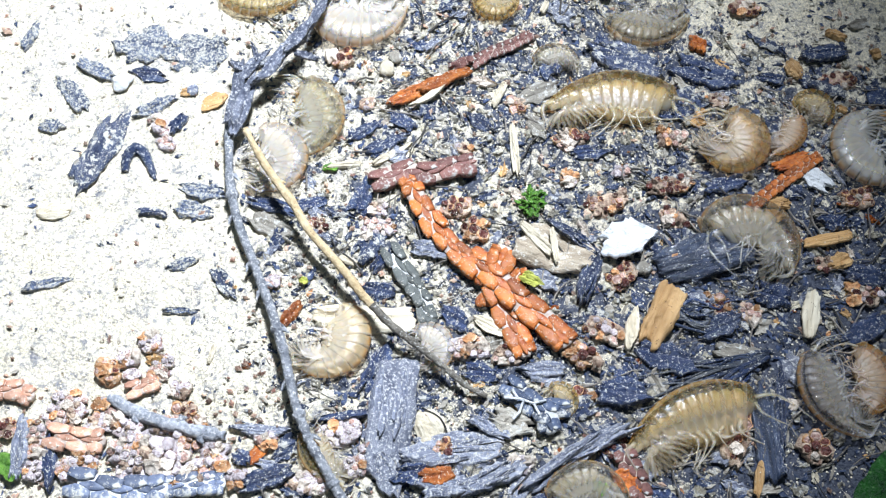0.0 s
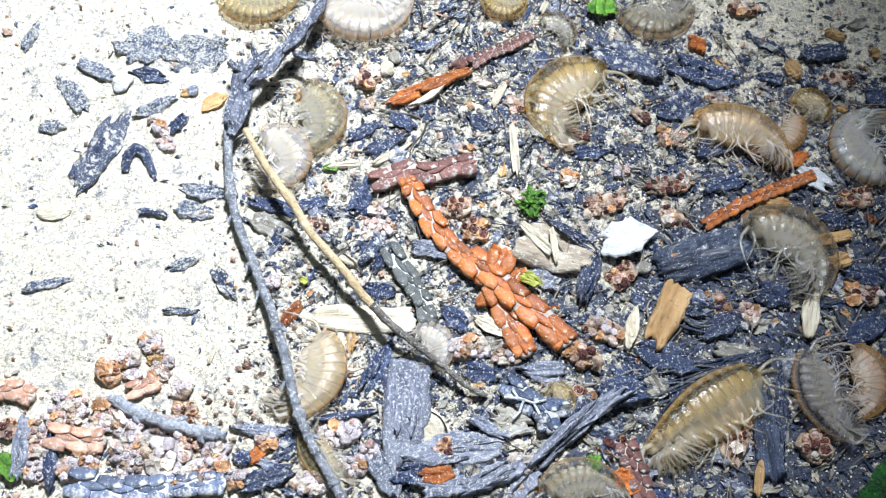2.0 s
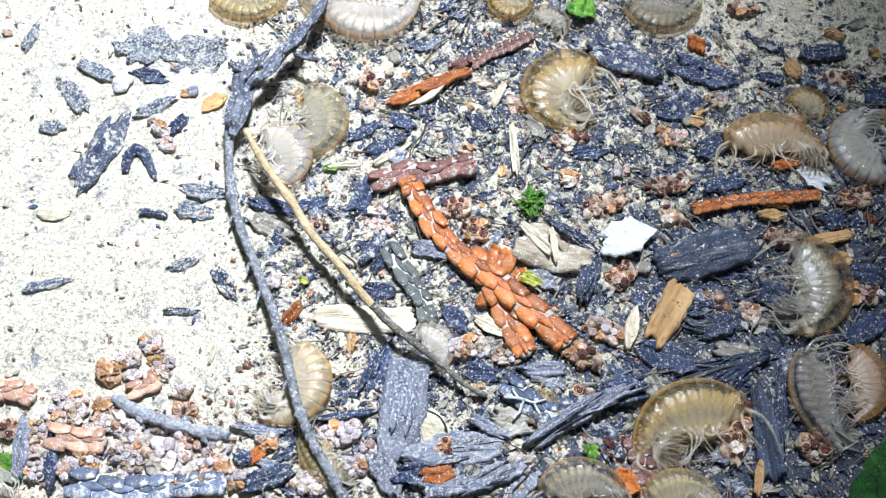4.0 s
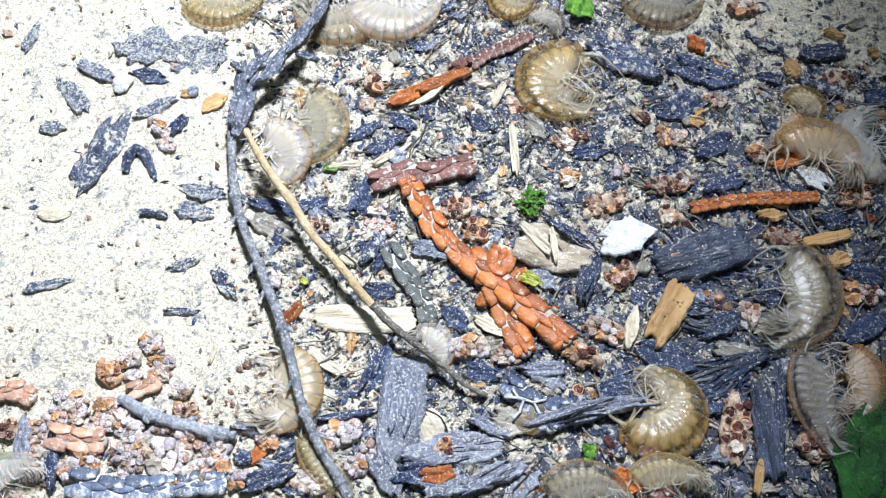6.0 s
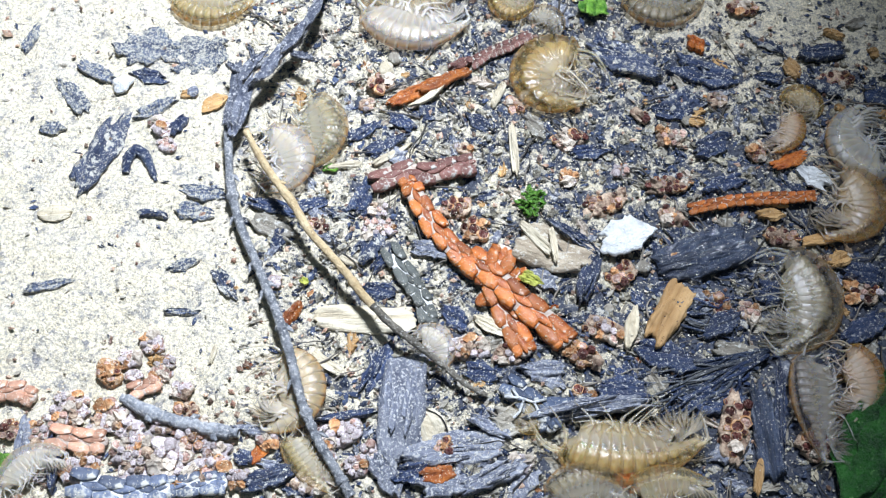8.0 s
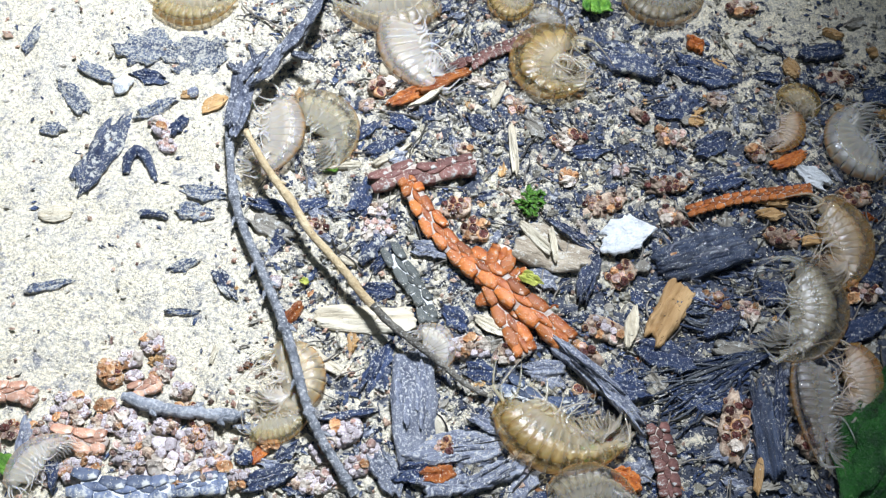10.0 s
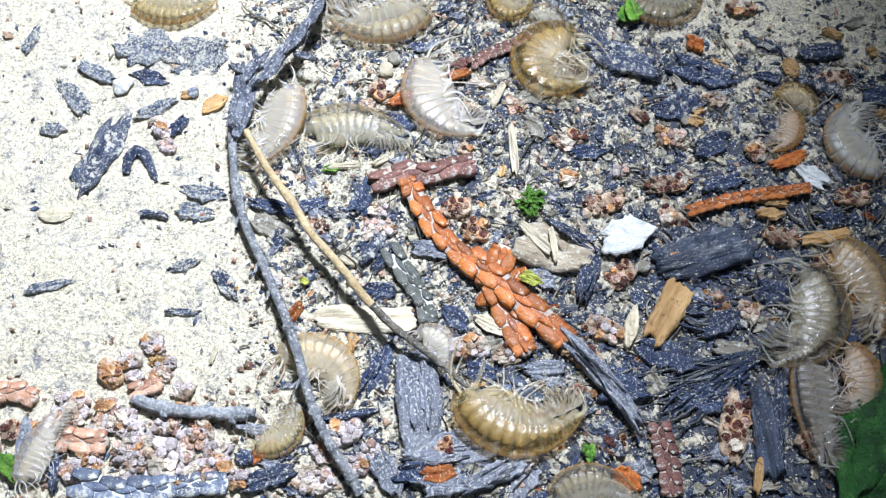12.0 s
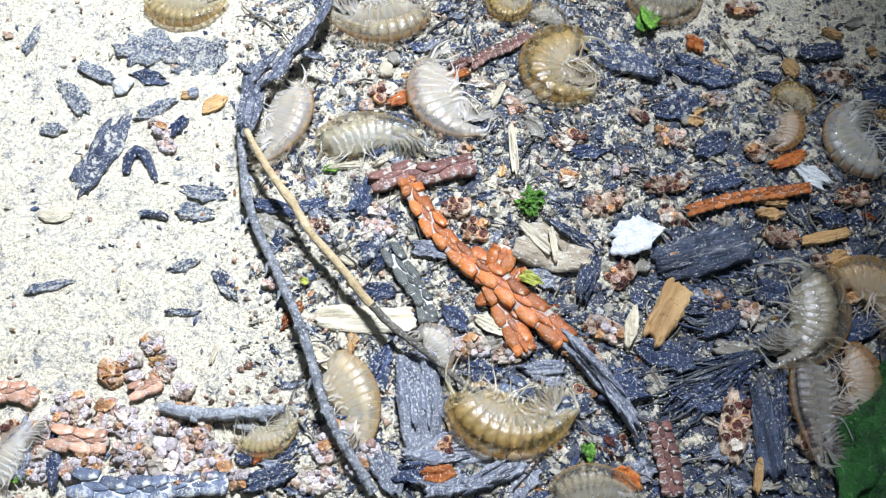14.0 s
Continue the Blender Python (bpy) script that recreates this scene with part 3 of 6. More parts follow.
def leaf_outline(side):
    """Outline of a scale leaf on a shoot of width 1 and node spacing 1: 0 the lozenge on the midline, 1 and -1 the two that clasp the edges."""
    if side == 0:
        turns = [2 * math.pi * k / 14 for k in range(14)]
        return [(0.5 + 0.455 * math.copysign(abs(math.cos(a)) ** 1.15, math.cos(a)), 0.145 * math.copysign(abs(math.sin(a)) ** 1.1, math.sin(a))) for a in turns]
    inner = [(0.04 + 0.92 * k / 7, 0.034 + 0.155 * abs(2 * k / 7 - 1) ** 1.1) for k in range(8)]
    outer = [(0.985 - 0.925 * k / 7, 0.40 + 0.125 * math.sin(math.pi * (0.14 + 0.78 * k / 7)) ** 0.8) for k in range(8)]
    return [(x + 0.5, y * side) for x, y in inner + outer]


SCALES = {}


def clad(base, pts3, w, mat, r, step=0.66):
    """Clothes a shoot through pts3 (mm, in the space of base) with three rows of scale leaves over a pale resinous ribbon."""
    if mat not in SCALES:
        SCALES[mat] = {k: [dome_mesh("scale_leaf", leaf_outline(k), mat, k + 3 * v) for v in range(3)] for k in (-1, 0, 1)}
    length = sum((Vector(q) - Vector(p)).length for p, q in zip(pts3, pts3[1:]))
    n = max(1, round(length / (w * step)))
    line = spline(pts3, 4 * n)
    bm, prev = bmesh.new(), None
    for i, p in enumerate(line):
        d = (line[min(i + 1, 4 * n)] - line[max(i - 1, 0)]).normalized()
        side = Vector((-d.y, d.x, 0)).normalized()
        end = 0.35 if i in (0, 4 * n) else 1.0
        ring = []
        for k in range(7):
            y = (k / 3 - 1) * 0.41 * end
            ring.append(bm.verts.new((p + side * y * w + Vector((0, 0, w * 0.88 * (0.205 * math.sqrt(1 - (y / 0.6) ** 2) + 0.03)))) * MM))
        ring += [bm.verts.new((p + side * y * w * end - Vector((0, 0, 0.12 * w))) * MM) for y in (0.36, -0.36)]
        if prev:
            for k in range(9):
                bm.faces.new((prev[k], ring[k], ring[(k + 1) % 9], prev[(k + 1) % 9]))
        else:
            bm.faces.new(ring)
        prev = ring
    bm.faces.new(prev)
    bmesh.ops.recalc_face_normals(bm, faces=bm.faces[:])
    part("stem", bm, M_VEIN if mat in (M_BLUELEAF, M_SLATE, M_GREYLEAF) else M_TWIG if mat is M_HUSK else M_SEAM, base)
    for i in range(-1, n):
        a, b = line[4 * max(i, 0)], line[4 * max(i, 0) + 4]
        d = b - a
        turn, tilt = math.degrees(math.atan2(d.y, d.x)), -math.degrees(math.atan2(d.z, math.hypot(d.x, d.y)))
        fade = 1 - 0.16 * (i / n) ** 3
        if i < 0:
            a = a - d
        for side in (0, 1, -1) if i >= 0 else (1, -1):
            k = 0.62 if side and i == n - 1 else 1.0
            leaf = new("scale_leaf", r.choice(SCALES[mat][side]))
            leaf.parent = base
            leaf.matrix_basis = pose(a.x * MM, a.y * MM, a.z * MM, r.uniform(-5, 5), tilt + r.uniform(-4, 2), turn + r.uniform(-3, 3)) @ Matrix.Diagonal((d.length * k * r.uniform(0.98, 1.07), w * fade * r.uniform(0.94, 1.08), w * r.uniform(0.82, 1.0), 1))


def sprig(points, width, mat, label, lift=0.7, stems=(), step=0.66):
    """A flattened sprig clad in flush scale leaves along points (mm), with side branches. The origin is at its middle."""
    mid = points[len(points) // 2]
    base = new("scale_leaf_sprig")
    gz = height(*mid)
    base.matrix_world = pose(mid[0] * MM, mid[1] * MM, gz * MM)
    tagged(base, label, "sprig", "scale-leaved sprigs")
    r = random.Random(int(abs(points[0][0]) * 77 + abs(points[0][1]) * 13))
    for j, (run, w) in enumerate([(points, width)] + list(stems)):
        clad(base, [(p[0] - mid[0], p[1] - mid[1], height(*p) - gz + lift - 0.12 * j) for p in run], w, mat, r, step)
    return base


# ---- cone fragments: small round scales packed on a pithy core ----
def bead_mesh(name, mat, cup, seed, rim):
    """One cone scale: a smooth boss, and for a cup a boss sunk in a raised crumbly rim like a cell of a honeycomb."""
    bm = bmesh.new()
    sides = 10
    if cup:
        pts = [(0.20, 0.10), (0.33, 0.02), (0.40, -0.07), (0.44, 0.05), (0.49, 0.07), (0.55, -0.03), (0.60, -0.3)]
    else:
        pts = [(0.5 * math.sin(a), 0.42 * math.cos(a)) for a in (0.4, 0.8, 1.2, 1.6, 2.0)]
    top = bm.verts.new((0, 0, (0.08 if cup else 0.43) * MM))
    prev = None
    for rad, z in pts:
        ring = [bm.verts.new((rad * math.cos(2 * math.pi * k / sides) * MM, rad * math.sin(2 * math.pi * k / sides) * MM, z * MM)) for k in range(sides)]
        for k in range(sides):
            if prev is None:
                bm.faces.new((top, ring[k], ring[(k + 1) % sides]))
            else:
                bm.faces.new((prev[k], ring[k], ring[(k + 1) % sides], prev[(k + 1) % sides]))
        prev = ring
    bm.faces.new(list(reversed(prev)))
    if cup:
        for f in bm.faces:
            c = f.calc_center_median() / MM
            f.material_index = 1 if math.hypot(c.x, c.y) > 0.41 else 0
    for v in bm.verts:
        p = v.co / MM * 2.6 + Vector((seed * 9.1, 0, 0))
        v.co += Vector((noise.noise(p), noise.noise(p + Vector((0, 40, 0))), 0.7 * noise.noise(p + Vector((0, 0, 40))))) * 0.19 * MM
    me = bpy.data.meshes.new(name)
    bm.to_mesh(me)
    bm.free()
    me.shade_smooth()
    me.materials.append(mat)
    me.materials.append(rim)
    return me


def lump_mesh(name, mat, seed):
    """A ragged crumb of cone pith, about 1 mm across before scaling."""
    bm = bmesh.new()
    bmesh.ops.create_icosphere(bm, subdivisions=2, radius=0.5 * MM)
    for v in bm.verts:
        p = v.co / MM + Vector((seed * 5.7, 0, 0))
        v.co *= 1 + 0.8 * noise.noise(p * 2.2) + 0.6 * noise.noise(p * 5.1)
        v.co.z *= 0.7
    me = bpy.data.meshes.new(name)
    bm.to_mesh(me)
    bm.free()
    me.materials.append(mat)
    return me


BEADS = {"brown": [bead_mesh("cone_scale", M_CONE, k != 1, k, M_CONEBEIGE if k == 3 else M_CONERIM) for k in range(5)],
         "pale": [bead_mesh("cone_scale", M_CONEPALE, k > 2, k, M_PITH) for k in range(5)],
         "rosy": [bead_mesh("cone_scale", M_ROSY, k > 1, k, M_PITH) for k in range(5)],
         "lump": [lump_mesh("pith_crumb", (M_PITH, M_CONERIM, M_CONERIM, M_CONEBEIGE, M_PITH)[k], k) for k in range(5)],
         "orange": [bead_mesh("cone_scale", M_ROSY, True, k, M_CONERIM) for k in range(5)]}


def cone(a, b, width, mix, label, bead=0.95, lift=0.3):
    """A fragment of a small seed cone lying from a to b, with mix the kinds of scale that it bears."""
    count_of["n"] += 1
    r = random.Random(1000 + count_of["n"])
    length = span(a, b)
    base = new("cone_fragment")
    base.matrix_world = lay(a, b, lift)
    tagged(base, label, "cone fragment", "cone fragments")
    core = slab(length * 1.0, width * 1.02, width * 0.34, r, 0.2, 0.5, cols=14, rows=10, ridges=0.22)
    part("pith", core, M_CONEPALE if mix.count("pale") > 1 else M_CONERIM if mix.count("orange") > 1 else M_CONEBEIGE, base)
    spots = []
    for j in range(-6, 7):
        for i in range(-9, 10):
            x = (i + 0.5 * (j % 2)) * bead * 0.94 + r.uniform(-0.12, 0.12) * bead
            y = j * bead * 0.82 + r.uniform(-0.12, 0.12) * bead
            if (2 * x / length) ** 2 + (2 * y / width) ** 2 < r.uniform(0.75, 1.1):
                if r.random() < 0.93:
                    spots.append((x, y))
    for x, y in spots:
        kind = r.choice(mix)
        ob = new("pith_crumb" if kind == "lump" else "cone_scale", r.choice(BEADS[kind]))
        ob.parent = base
        out = 1 - (2 * x / length) ** 2 * 0.7 - (2 * y / width) ** 2 * 0.7
        z = width * 0.10 + width * 0.16 * max(out, 0.0) ** 0.5 + r.uniform(-0.15, 0.05)
        s = bead * r.choice((0.7, 0.85, 0.95, 1.05, 1.3)) * (1.25 if kind == "lump" else 1.0)
        ob.matrix_basis = pose(x * MM, y * MM, z * MM, -55 * y / width + r.uniform(-13, 13), 55 * x / length + r.uniform(-13, 13), r.uniform(0, 360)) @ Matrix.Diagonal((s, s, s, 1))
    return base

# ---- amphipods ----
SEGMENTS = 12


def profile(u):
    """Depth of the body from back to belly at u, 0 at the head and 1 at the tail, for a body of length 1."""
    return 0.35 * (math.sin(math.pi * (0.12 + 0.76 * u ** 0.85))) ** 0.7 * (1 - 0.50 * u ** 2.2)


def segment_mesh(k):
    """Plate k of an amphipod whose body is 15 mm long; it lies along x, head end towards +x, back towards +y."""
    L, n = 15.0, SEGMENTS
    step = L / n
    bm = bmesh.new()
    rings, sides = 5, 14
    prev = None
    for i in range(rings):
        f = i / (rings - 1)
        x = step * (0.56 - 1.22 * f)
        u = min(max((k + f * 1.1) / n, 0.005), 0.995)
        d = profile(u) * L
        if k == 0:
            d *= 0.55 + 0.55 * math.sin(math.pi / 2 * min(1, f + 0.12))
        flare = 1 + 0.012 * f
        wide = d * 0.52
        ring = []
        for s in range(sides):
            w = 2 * math.pi * s / sides
            cy, sz = math.cos(w), math.sin(w)
            y = d * 0.5 * cy * flare
            if cy < 0 and 1 <= k <= 8:
                y *= 1.70 + 0.20 * math.sin(math.pi * f)
            z = wide * 0.5 * sz * flare * (1 - 0.25 * max(0, -cy))
            ring.append(bm.verts.new((x * MM, y * MM, z * MM)))
        if prev:
            for s in range(sides):
                bm.faces.new((prev[s], prev[(s + 1) % sides], ring[(s + 1) % sides], ring[s]))
        else:
            bm.faces.new(list(reversed(ring)))
        prev = ring
    bm.faces.new(prev)
    bmesh.ops.recalc_face_normals(bm, faces=bm.faces[:])
    me = bpy.data.meshes.new("body_plate")
    bm.to_mesh(me)
    bm.free()
    me.shade_smooth()
    me.materials.append(M_BODY)
    ridge = me.attributes.new("back", "FLOAT", "POINT")
    ridge.data.foreach_set("value", [math.cos(2 * math.pi * (v % sides) / sides) for v in range(rings * sides)])
    return me


def to_mesh(name, bms, mat):
    """Joins bmeshes into one mesh."""
    me = bpy.data.meshes.new(name)
    whole = bmesh.new()
    for bm in bms:
        tmp = bpy.data.meshes.new("tmp")
        bm.to_mesh(tmp)
        bm.free()
        whole.from_mesh(tmp)
        bpy.data.meshes.remove(tmp)
    whole.to_mesh(me)
    whole.free()
    me.shade_smooth()
    me.materials.append(mat)
    return me


def leg_mesh(length, bend, thick):
    """A jointed walking leg: a broad flat upper piece, then a thin folded shin and claw."""
    pts = spline([(0, 0.4, 0), (-0.10 * length * bend, -0.22 * length, 0.05 * length), (0.16 * length * bend, -0.52 * length, 0.03 * length), (0.34 * length * bend, -0.70 * length, 0), (0.22 * length * bend, -length, 0)], 12)
    rad = [thick * (1.7 if i < 4 else 0.85 if i < 8 else 0.5) * (1 - 0.045 * i) for i in range(12)] + [0.02]
    bm = tube(pts, rad, 7)
    for v in bm.verts:
        v.co.z *= 0.6
    return to_mesh("leg", [bm], M_LEG)


def brush_mesh(length, seed):
    """A feathery swimming limb: one thin curved blade that frays into bristles along its edge."""
    r = random.Random(seed)
    bm = bmesh.new()
    cols, rows = 18, 5
    g = {}
    for i in range(cols + 1):
        a = -0.8 + 1.6 * i / cols
        reach = length * (1.0 if i % 2 else 0.55) * r.uniform(0.85, 1.1)
        for j in range(rows + 1):
            f = j / rows
            d = 0.15 * length + (reach - 0.15 * length) * f if j == rows else 0.15 * length + 0.36 * length * f
            spread = a * (0.25 + 0.75 * f)
            for k in (0, 1):
                g[i, j, k] = bm.verts.new(((math.sin(spread) * d - 0.25 * f * f * length) * MM, (0.12 * length - math.cos(spread) * d) * MM, (0.35 * math.sin(a * 3) * f + (0.09 - 0.07 * f) * (1 if k else -1)) * MM))
    for i in range(cols):
        for j in range(rows):
            q = [(i, j), (i + 1, j), (i + 1, j + 1), (i, j + 1)]
            bm.faces.new([g[p[0], p[1], 0] for p in q])
            bm.faces.new([g[p[0], p[1], 1] for p in reversed(q)])
        for j in (0, rows):
            bm.faces.new((g[i, j, 0], g[i, j, 1], g[i + 1, j, 1], g[i + 1, j, 0]))
    for j in range(rows):
        for i in (0, cols):
            bm.faces.new((g[i, j, 0], g[i, j + 1, 0], g[i, j + 1, 1], g[i, j, 1]))
    bmesh.ops.recalc_face_normals(bm, faces=bm.faces[:])
    return to_mesh("swimming_limb", [bm], M_LEG)


def feeler_mesh(length, bend):
    pts = spline([(0, 0, 0), (0.3 * length, 0.10 * bend * length, 0.1), (0.65 * length, -0.02 * bend * length, 0.15), (length, -0.22 * bend * length, 0)], 10)
    return to_mesh("antenna", [tube(pts, [0.23 * (1 - 0.85 * i / 10) + 0.02 for i in range(11)], 5)], M_LEG)


def eye_mesh():
    bm = bmesh.new()
    bmesh.ops.create_uvsphere(bm, u_segments=10, v_segments=6, radius=0.30 * MM)
    bmesh.ops.scale(bm, vec=(0.7, 1.2, 0.5), verts=bm.verts[:])
    return to_mesh("eye", [bm], M_EYE)


PLATES = [segment_mesh(k) for k in range(SEGMENTS)]
LEGS = [leg_mesh(4.0, 1.2, 0.18), leg_mesh(4.8, 0.9, 0.15), leg_mesh(5.6, -1.0, 0.17)]
BRUSHES = [brush_mesh(4.6, 1), brush_mesh(3.9, 2)]
FEELERS = [feeler_mesh(6.2, 1.0), feeler_mesh(4.2, -0.7)]
EYE = eye_mesh()


def gut_mesh(wide, tall):
    bm = bmesh.new()
    bmesh.ops.create_uvsphere(bm, u_segments=16, v_segments=10, radius=0.5 * MM)
    bmesh.ops.scale(bm, vec=(2.5, tall, wide), verts=bm.verts[:])
    for v in bm.verts:
        p = v.co / MM
        v.co += Vector((noise.noise(p * 1.3), noise.noise(p * 1.3 + Vector((9, 0, 0))) - 0.15, 0.3 * noise.noise(p * 1.7))) * 0.55 * MM
    return to_mesh("gut", [bm], M_GUT)


GUTS = [gut_mesh(1.3, 2.3), gut_mesh(0.9, 1.3)]


def plate_pose(k, bend):
    """Where plate k sits in the animal's space when the whole body bends by bend degrees towards the belly."""
    L = 15.0
    s = L * (0.5 - (k + 0.5) / SEGMENTS)
    b = radians(max(bend, 2.0))
    a = b * s / L
    radius = L / b
    return pose(radius * math.sin(a) * MM, radius * (math.cos(a) - 1) * MM, 0, 0, 0, -math.degrees(a))


def amphipod(label, tint, size, bend):
    """An amphipod lying on its side, body plates with their limbs. size: body length in mm."""
    base = new("amphipod")
    tagged(base, label, "amphipod", "amphipods")
    base.scale = [size / 15.0] * 3
    r = random.Random(int(size * 1000) + len(label) + round(bend))
    for k, mesh in enumerate(PLATES):
        plate = new("head" if k == 0 else "body_plate" if k < SEGMENTS - 1 else "tail", mesh)
        plate.parent = base
        plate.matrix_basis = plate_pose(k, bend)
        plate.color = tint
        d = profile((k + 0.5) / SEGMENTS) * 15.0
        kids = []
        if k == 0:
            for z in (0.5, -0.5):
                kids.append(("antenna", FEELERS[0], pose(0.4 * MM, 0.25 * MM, z * MM, 0, -10 * z, -20 + r.uniform(-20, 25))))
                kids.append(("antenna", FEELERS[1], pose(0.4 * MM, -0.4 * MM, z * MM, 0, -14 * z, -55 + r.uniform(-20, 25))))
                kids.append(("eye", EYE, pose(0.05 * MM, 0.2 * MM, z * 1.15 * MM)))
        elif k <= 7:
            mesh_leg = LEGS[0] if k <= 2 else LEGS[1] if k <= 4 else LEGS[2]
            for z in (0.75, -0.75):
                kids.append(("leg", mesh_leg, pose(0, -d * 0.66 * MM, z * MM, 0, 0, r.uniform(-44, 44) + (24 if k < 5 else -20)) @ Matrix.Diagonal((1, r.uniform(0.6, 1.15), 1, 1))))
        elif k <= 10:
            for z in (0.5, -0.5):
                kids.append(("swimming_limb", BRUSHES[(k + (z > 0)) % 2], pose(0, -d * 0.3 * MM, z * MM, 0, 0, r.uniform(-12, 12) - 8)))
        else:
            for z in (0.4, -0.4):
                kids.append(("tail_limb", LEGS[0], pose(-0.5 * MM, 0, z * MM, 0, 0, -75 + r.uniform(-12, 18))))
        if 1 <= k <= 9:
            kids.append(("gut", GUTS[k > 6], pose(0, (0.1 - 0.04 * k) * MM, 0)))
        for name, me, m in kids:
            ob = new(name, me)
            ob.parent = plate
            ob.matrix_basis = m
            ob.color = tint if name == "gut" else (*[0.55 * c + 0.45 * w for c, w in zip(tint[:3], (0.80, 0.74, 0.60))], tint[3])
    return base


def crawl(animal, rows, lift=1.0, beat=0.0):
    """Keys an amphipod: rows of seconds, x, y (mm, middle of the body), heading and bend (degrees; below zero it lies on its other side)."""
    side = 180 if sum(row[4] for row in rows) < 0 else 0
    sign = -1 if side else 1
    full = list(rows)
    if full[0][0] > 0:
        full.insert(0, (0, *full[0][1:]))
    if full[-1][0] < 14:
        full.append((14, *full[-1][1:]))
    turned, last = [], full[0][3]
    for t, x, y, a, b in full:
        while a - last > 180:
            a -= 360
        while a - last < -180:
            a += 360
        last = a
        turned.append((t, x, y, a, max(b * sign, 12)))
    walk(animal, [(t, pose(x * MM, y * MM, (height(x, y) + lift) * MM, side, 0, a)) for t, x, y, a, b in turned])
    for plate in animal.children:
        k = PLATES.index(plate.data)
        if max(r[4] for r in turned) - min(r[4] for r in turned) > 3:
            walk(plate, [(t, plate_pose(k, b)) for t, x, y, a, b in turned])
        if beat:
            for i, limb in enumerate(plate.children):
                if limb.data in LEGS + BRUSHES + FEELERS:
                    m = limb.matrix_basis.copy()
                    amp = beat * (1.0 if limb.data in BRUSHES else 0.55)
                    walk(limb, [(s * 0.25, m @ pose(0, 0, 0, 0, 0, amp * math.sin(s * 1.9 + k * 0.8 + i * 1.7))) for s in range(57)])


MILKY = (0.80, 0.72, 0.63, 0.86)
AMBER = (0.66, 0.47, 0.15, 0.968)
HONEY = (0.66, 0.53, 0.26, 0.945)
GREYISH = (0.50, 0.43, 0.31, 0.988)
ORANGE = (0.64, 0.34, 0.10, 0.82)

# ---- twigs ----
def long_twig():
    """Thin dark twig arching over the sand, its upper end still clad in withered scale leaves."""
    pts = [(-14.8, 37.5), (-15.9, 33.1), (-17.8, 28.2), (-20.3, 25.1), (-23.5, 23.7), (-25.3, 21.3), (-26.2, 17.1), (-26.1, 12.9), (-25.5, 7.5), (-24.3, 2.9), (-22.4, -1.6), (-20.8, -5.5), (-19.1, -9.6), (-17.6, -14.1), (-16.2, -19.3), (-14.5, -23.5), (-12.5, -26.9), (-10.7, -29.9)]
    rise = [2.2, 2.7, 3.2, 3.4, 3.2, 2.7, 2.2, 1.9, 1.7, 1.6, 1.7, 1.9, 2.4, 2.9, 2.9, 2.4, 1.8, 1.2]
    ox, oy = pts[9]
    base = new("twig")
    base.matrix_world = pose(ox * MM, oy * MM, 0)
    tagged(base, "long thin dark grey twig lying over wet sand", "twig")
    r = random.Random(8)
    line = spline([(p[0] - ox, p[1] - oy, z) for p, z in zip(pts, rise)], 110)
    fine = spline(line, 440)
    radii = [0.55 + 0.14 * noise.noise((i * 0.05, 2.0, 6.0)) + 0.11 * noise.noise((i * 0.3, 5.0, 1.0)) + (0.20 if i % 53 < 4 else 0) for i in range(441)]
    part("stem", tube(fine, radii, 14, 0.10, r), M_TWIG, base)
    for i, s in ((50, 1), (57, -1), (66, -1), (71, 1), (72, -1), (80, 1), (88, -1), (97, 1)):
        d = (line[i + 1] - line[i]).normalized()
        out = Vector((-d.y, d.x, 0.1)) * s
        p = line[i]
        part("bud", tube([p, p + out * 0.7 + d * 0.2, p + out * 1.15 + d * 0.9], [0.40, 0.32, 0.08], 7, 0.14, r), M_TWIG, base)
    for a, b, wide, z in (((-25.5, 24.3), (-26.2, 15.2), 1.6, 3.1),
                          ((-19.6, 26.1), (-23.6, 20.7), 2.1, 3.7),
                          ((-23.4, 22.0), (-25.2, 14.8), 1.9, 3.0),
                          ((-16.7, 30.3), (-20.6, 24.4), 2.0, 3.6),
                          ((-15.0, 34.5), (-17.5, 28.5), 1.5, 3.2),
                          ((-21.9, 25.7), (-25.0, 21.6), 1.4, 3.5),
                          ((-26.7, 24.0), (-24.8, 22.8), 1.0, 3.3),
                          ((-18.8, 25.8), (-15.9, 24.8), 0.9, 2.9),
                          ((-24.0, 18.4), (-25.8, 14.1), 1.5, 2.6),
                          ((-20.1, 24.4), (-22.1, 22.0), 1.3, 3.2),
                          ((-24.0, 26.6), (-23.2, 24.0), 0.7, 3.5)):
        turn = math.degrees(math.atan2(b[1] - a[1], b[0] - a[0]))
        husk = part("husk_strip", slab(span(a, b) * 1.06, wide, 0.55, r, 0.24, 0.7, r.uniform(-0.05, 0.05), 20, 9, 0.6), M_HUSK, base)
        husk.matrix_basis = pose(((a[0] + b[0]) / 2 - ox) * MM, ((a[1] + b[1]) / 2 - oy) * MM, (z + 0.35) * MM, r.uniform(-20, 20), r.uniform(-5, 5), turn)
    return base


LONG_TWIG = long_twig()


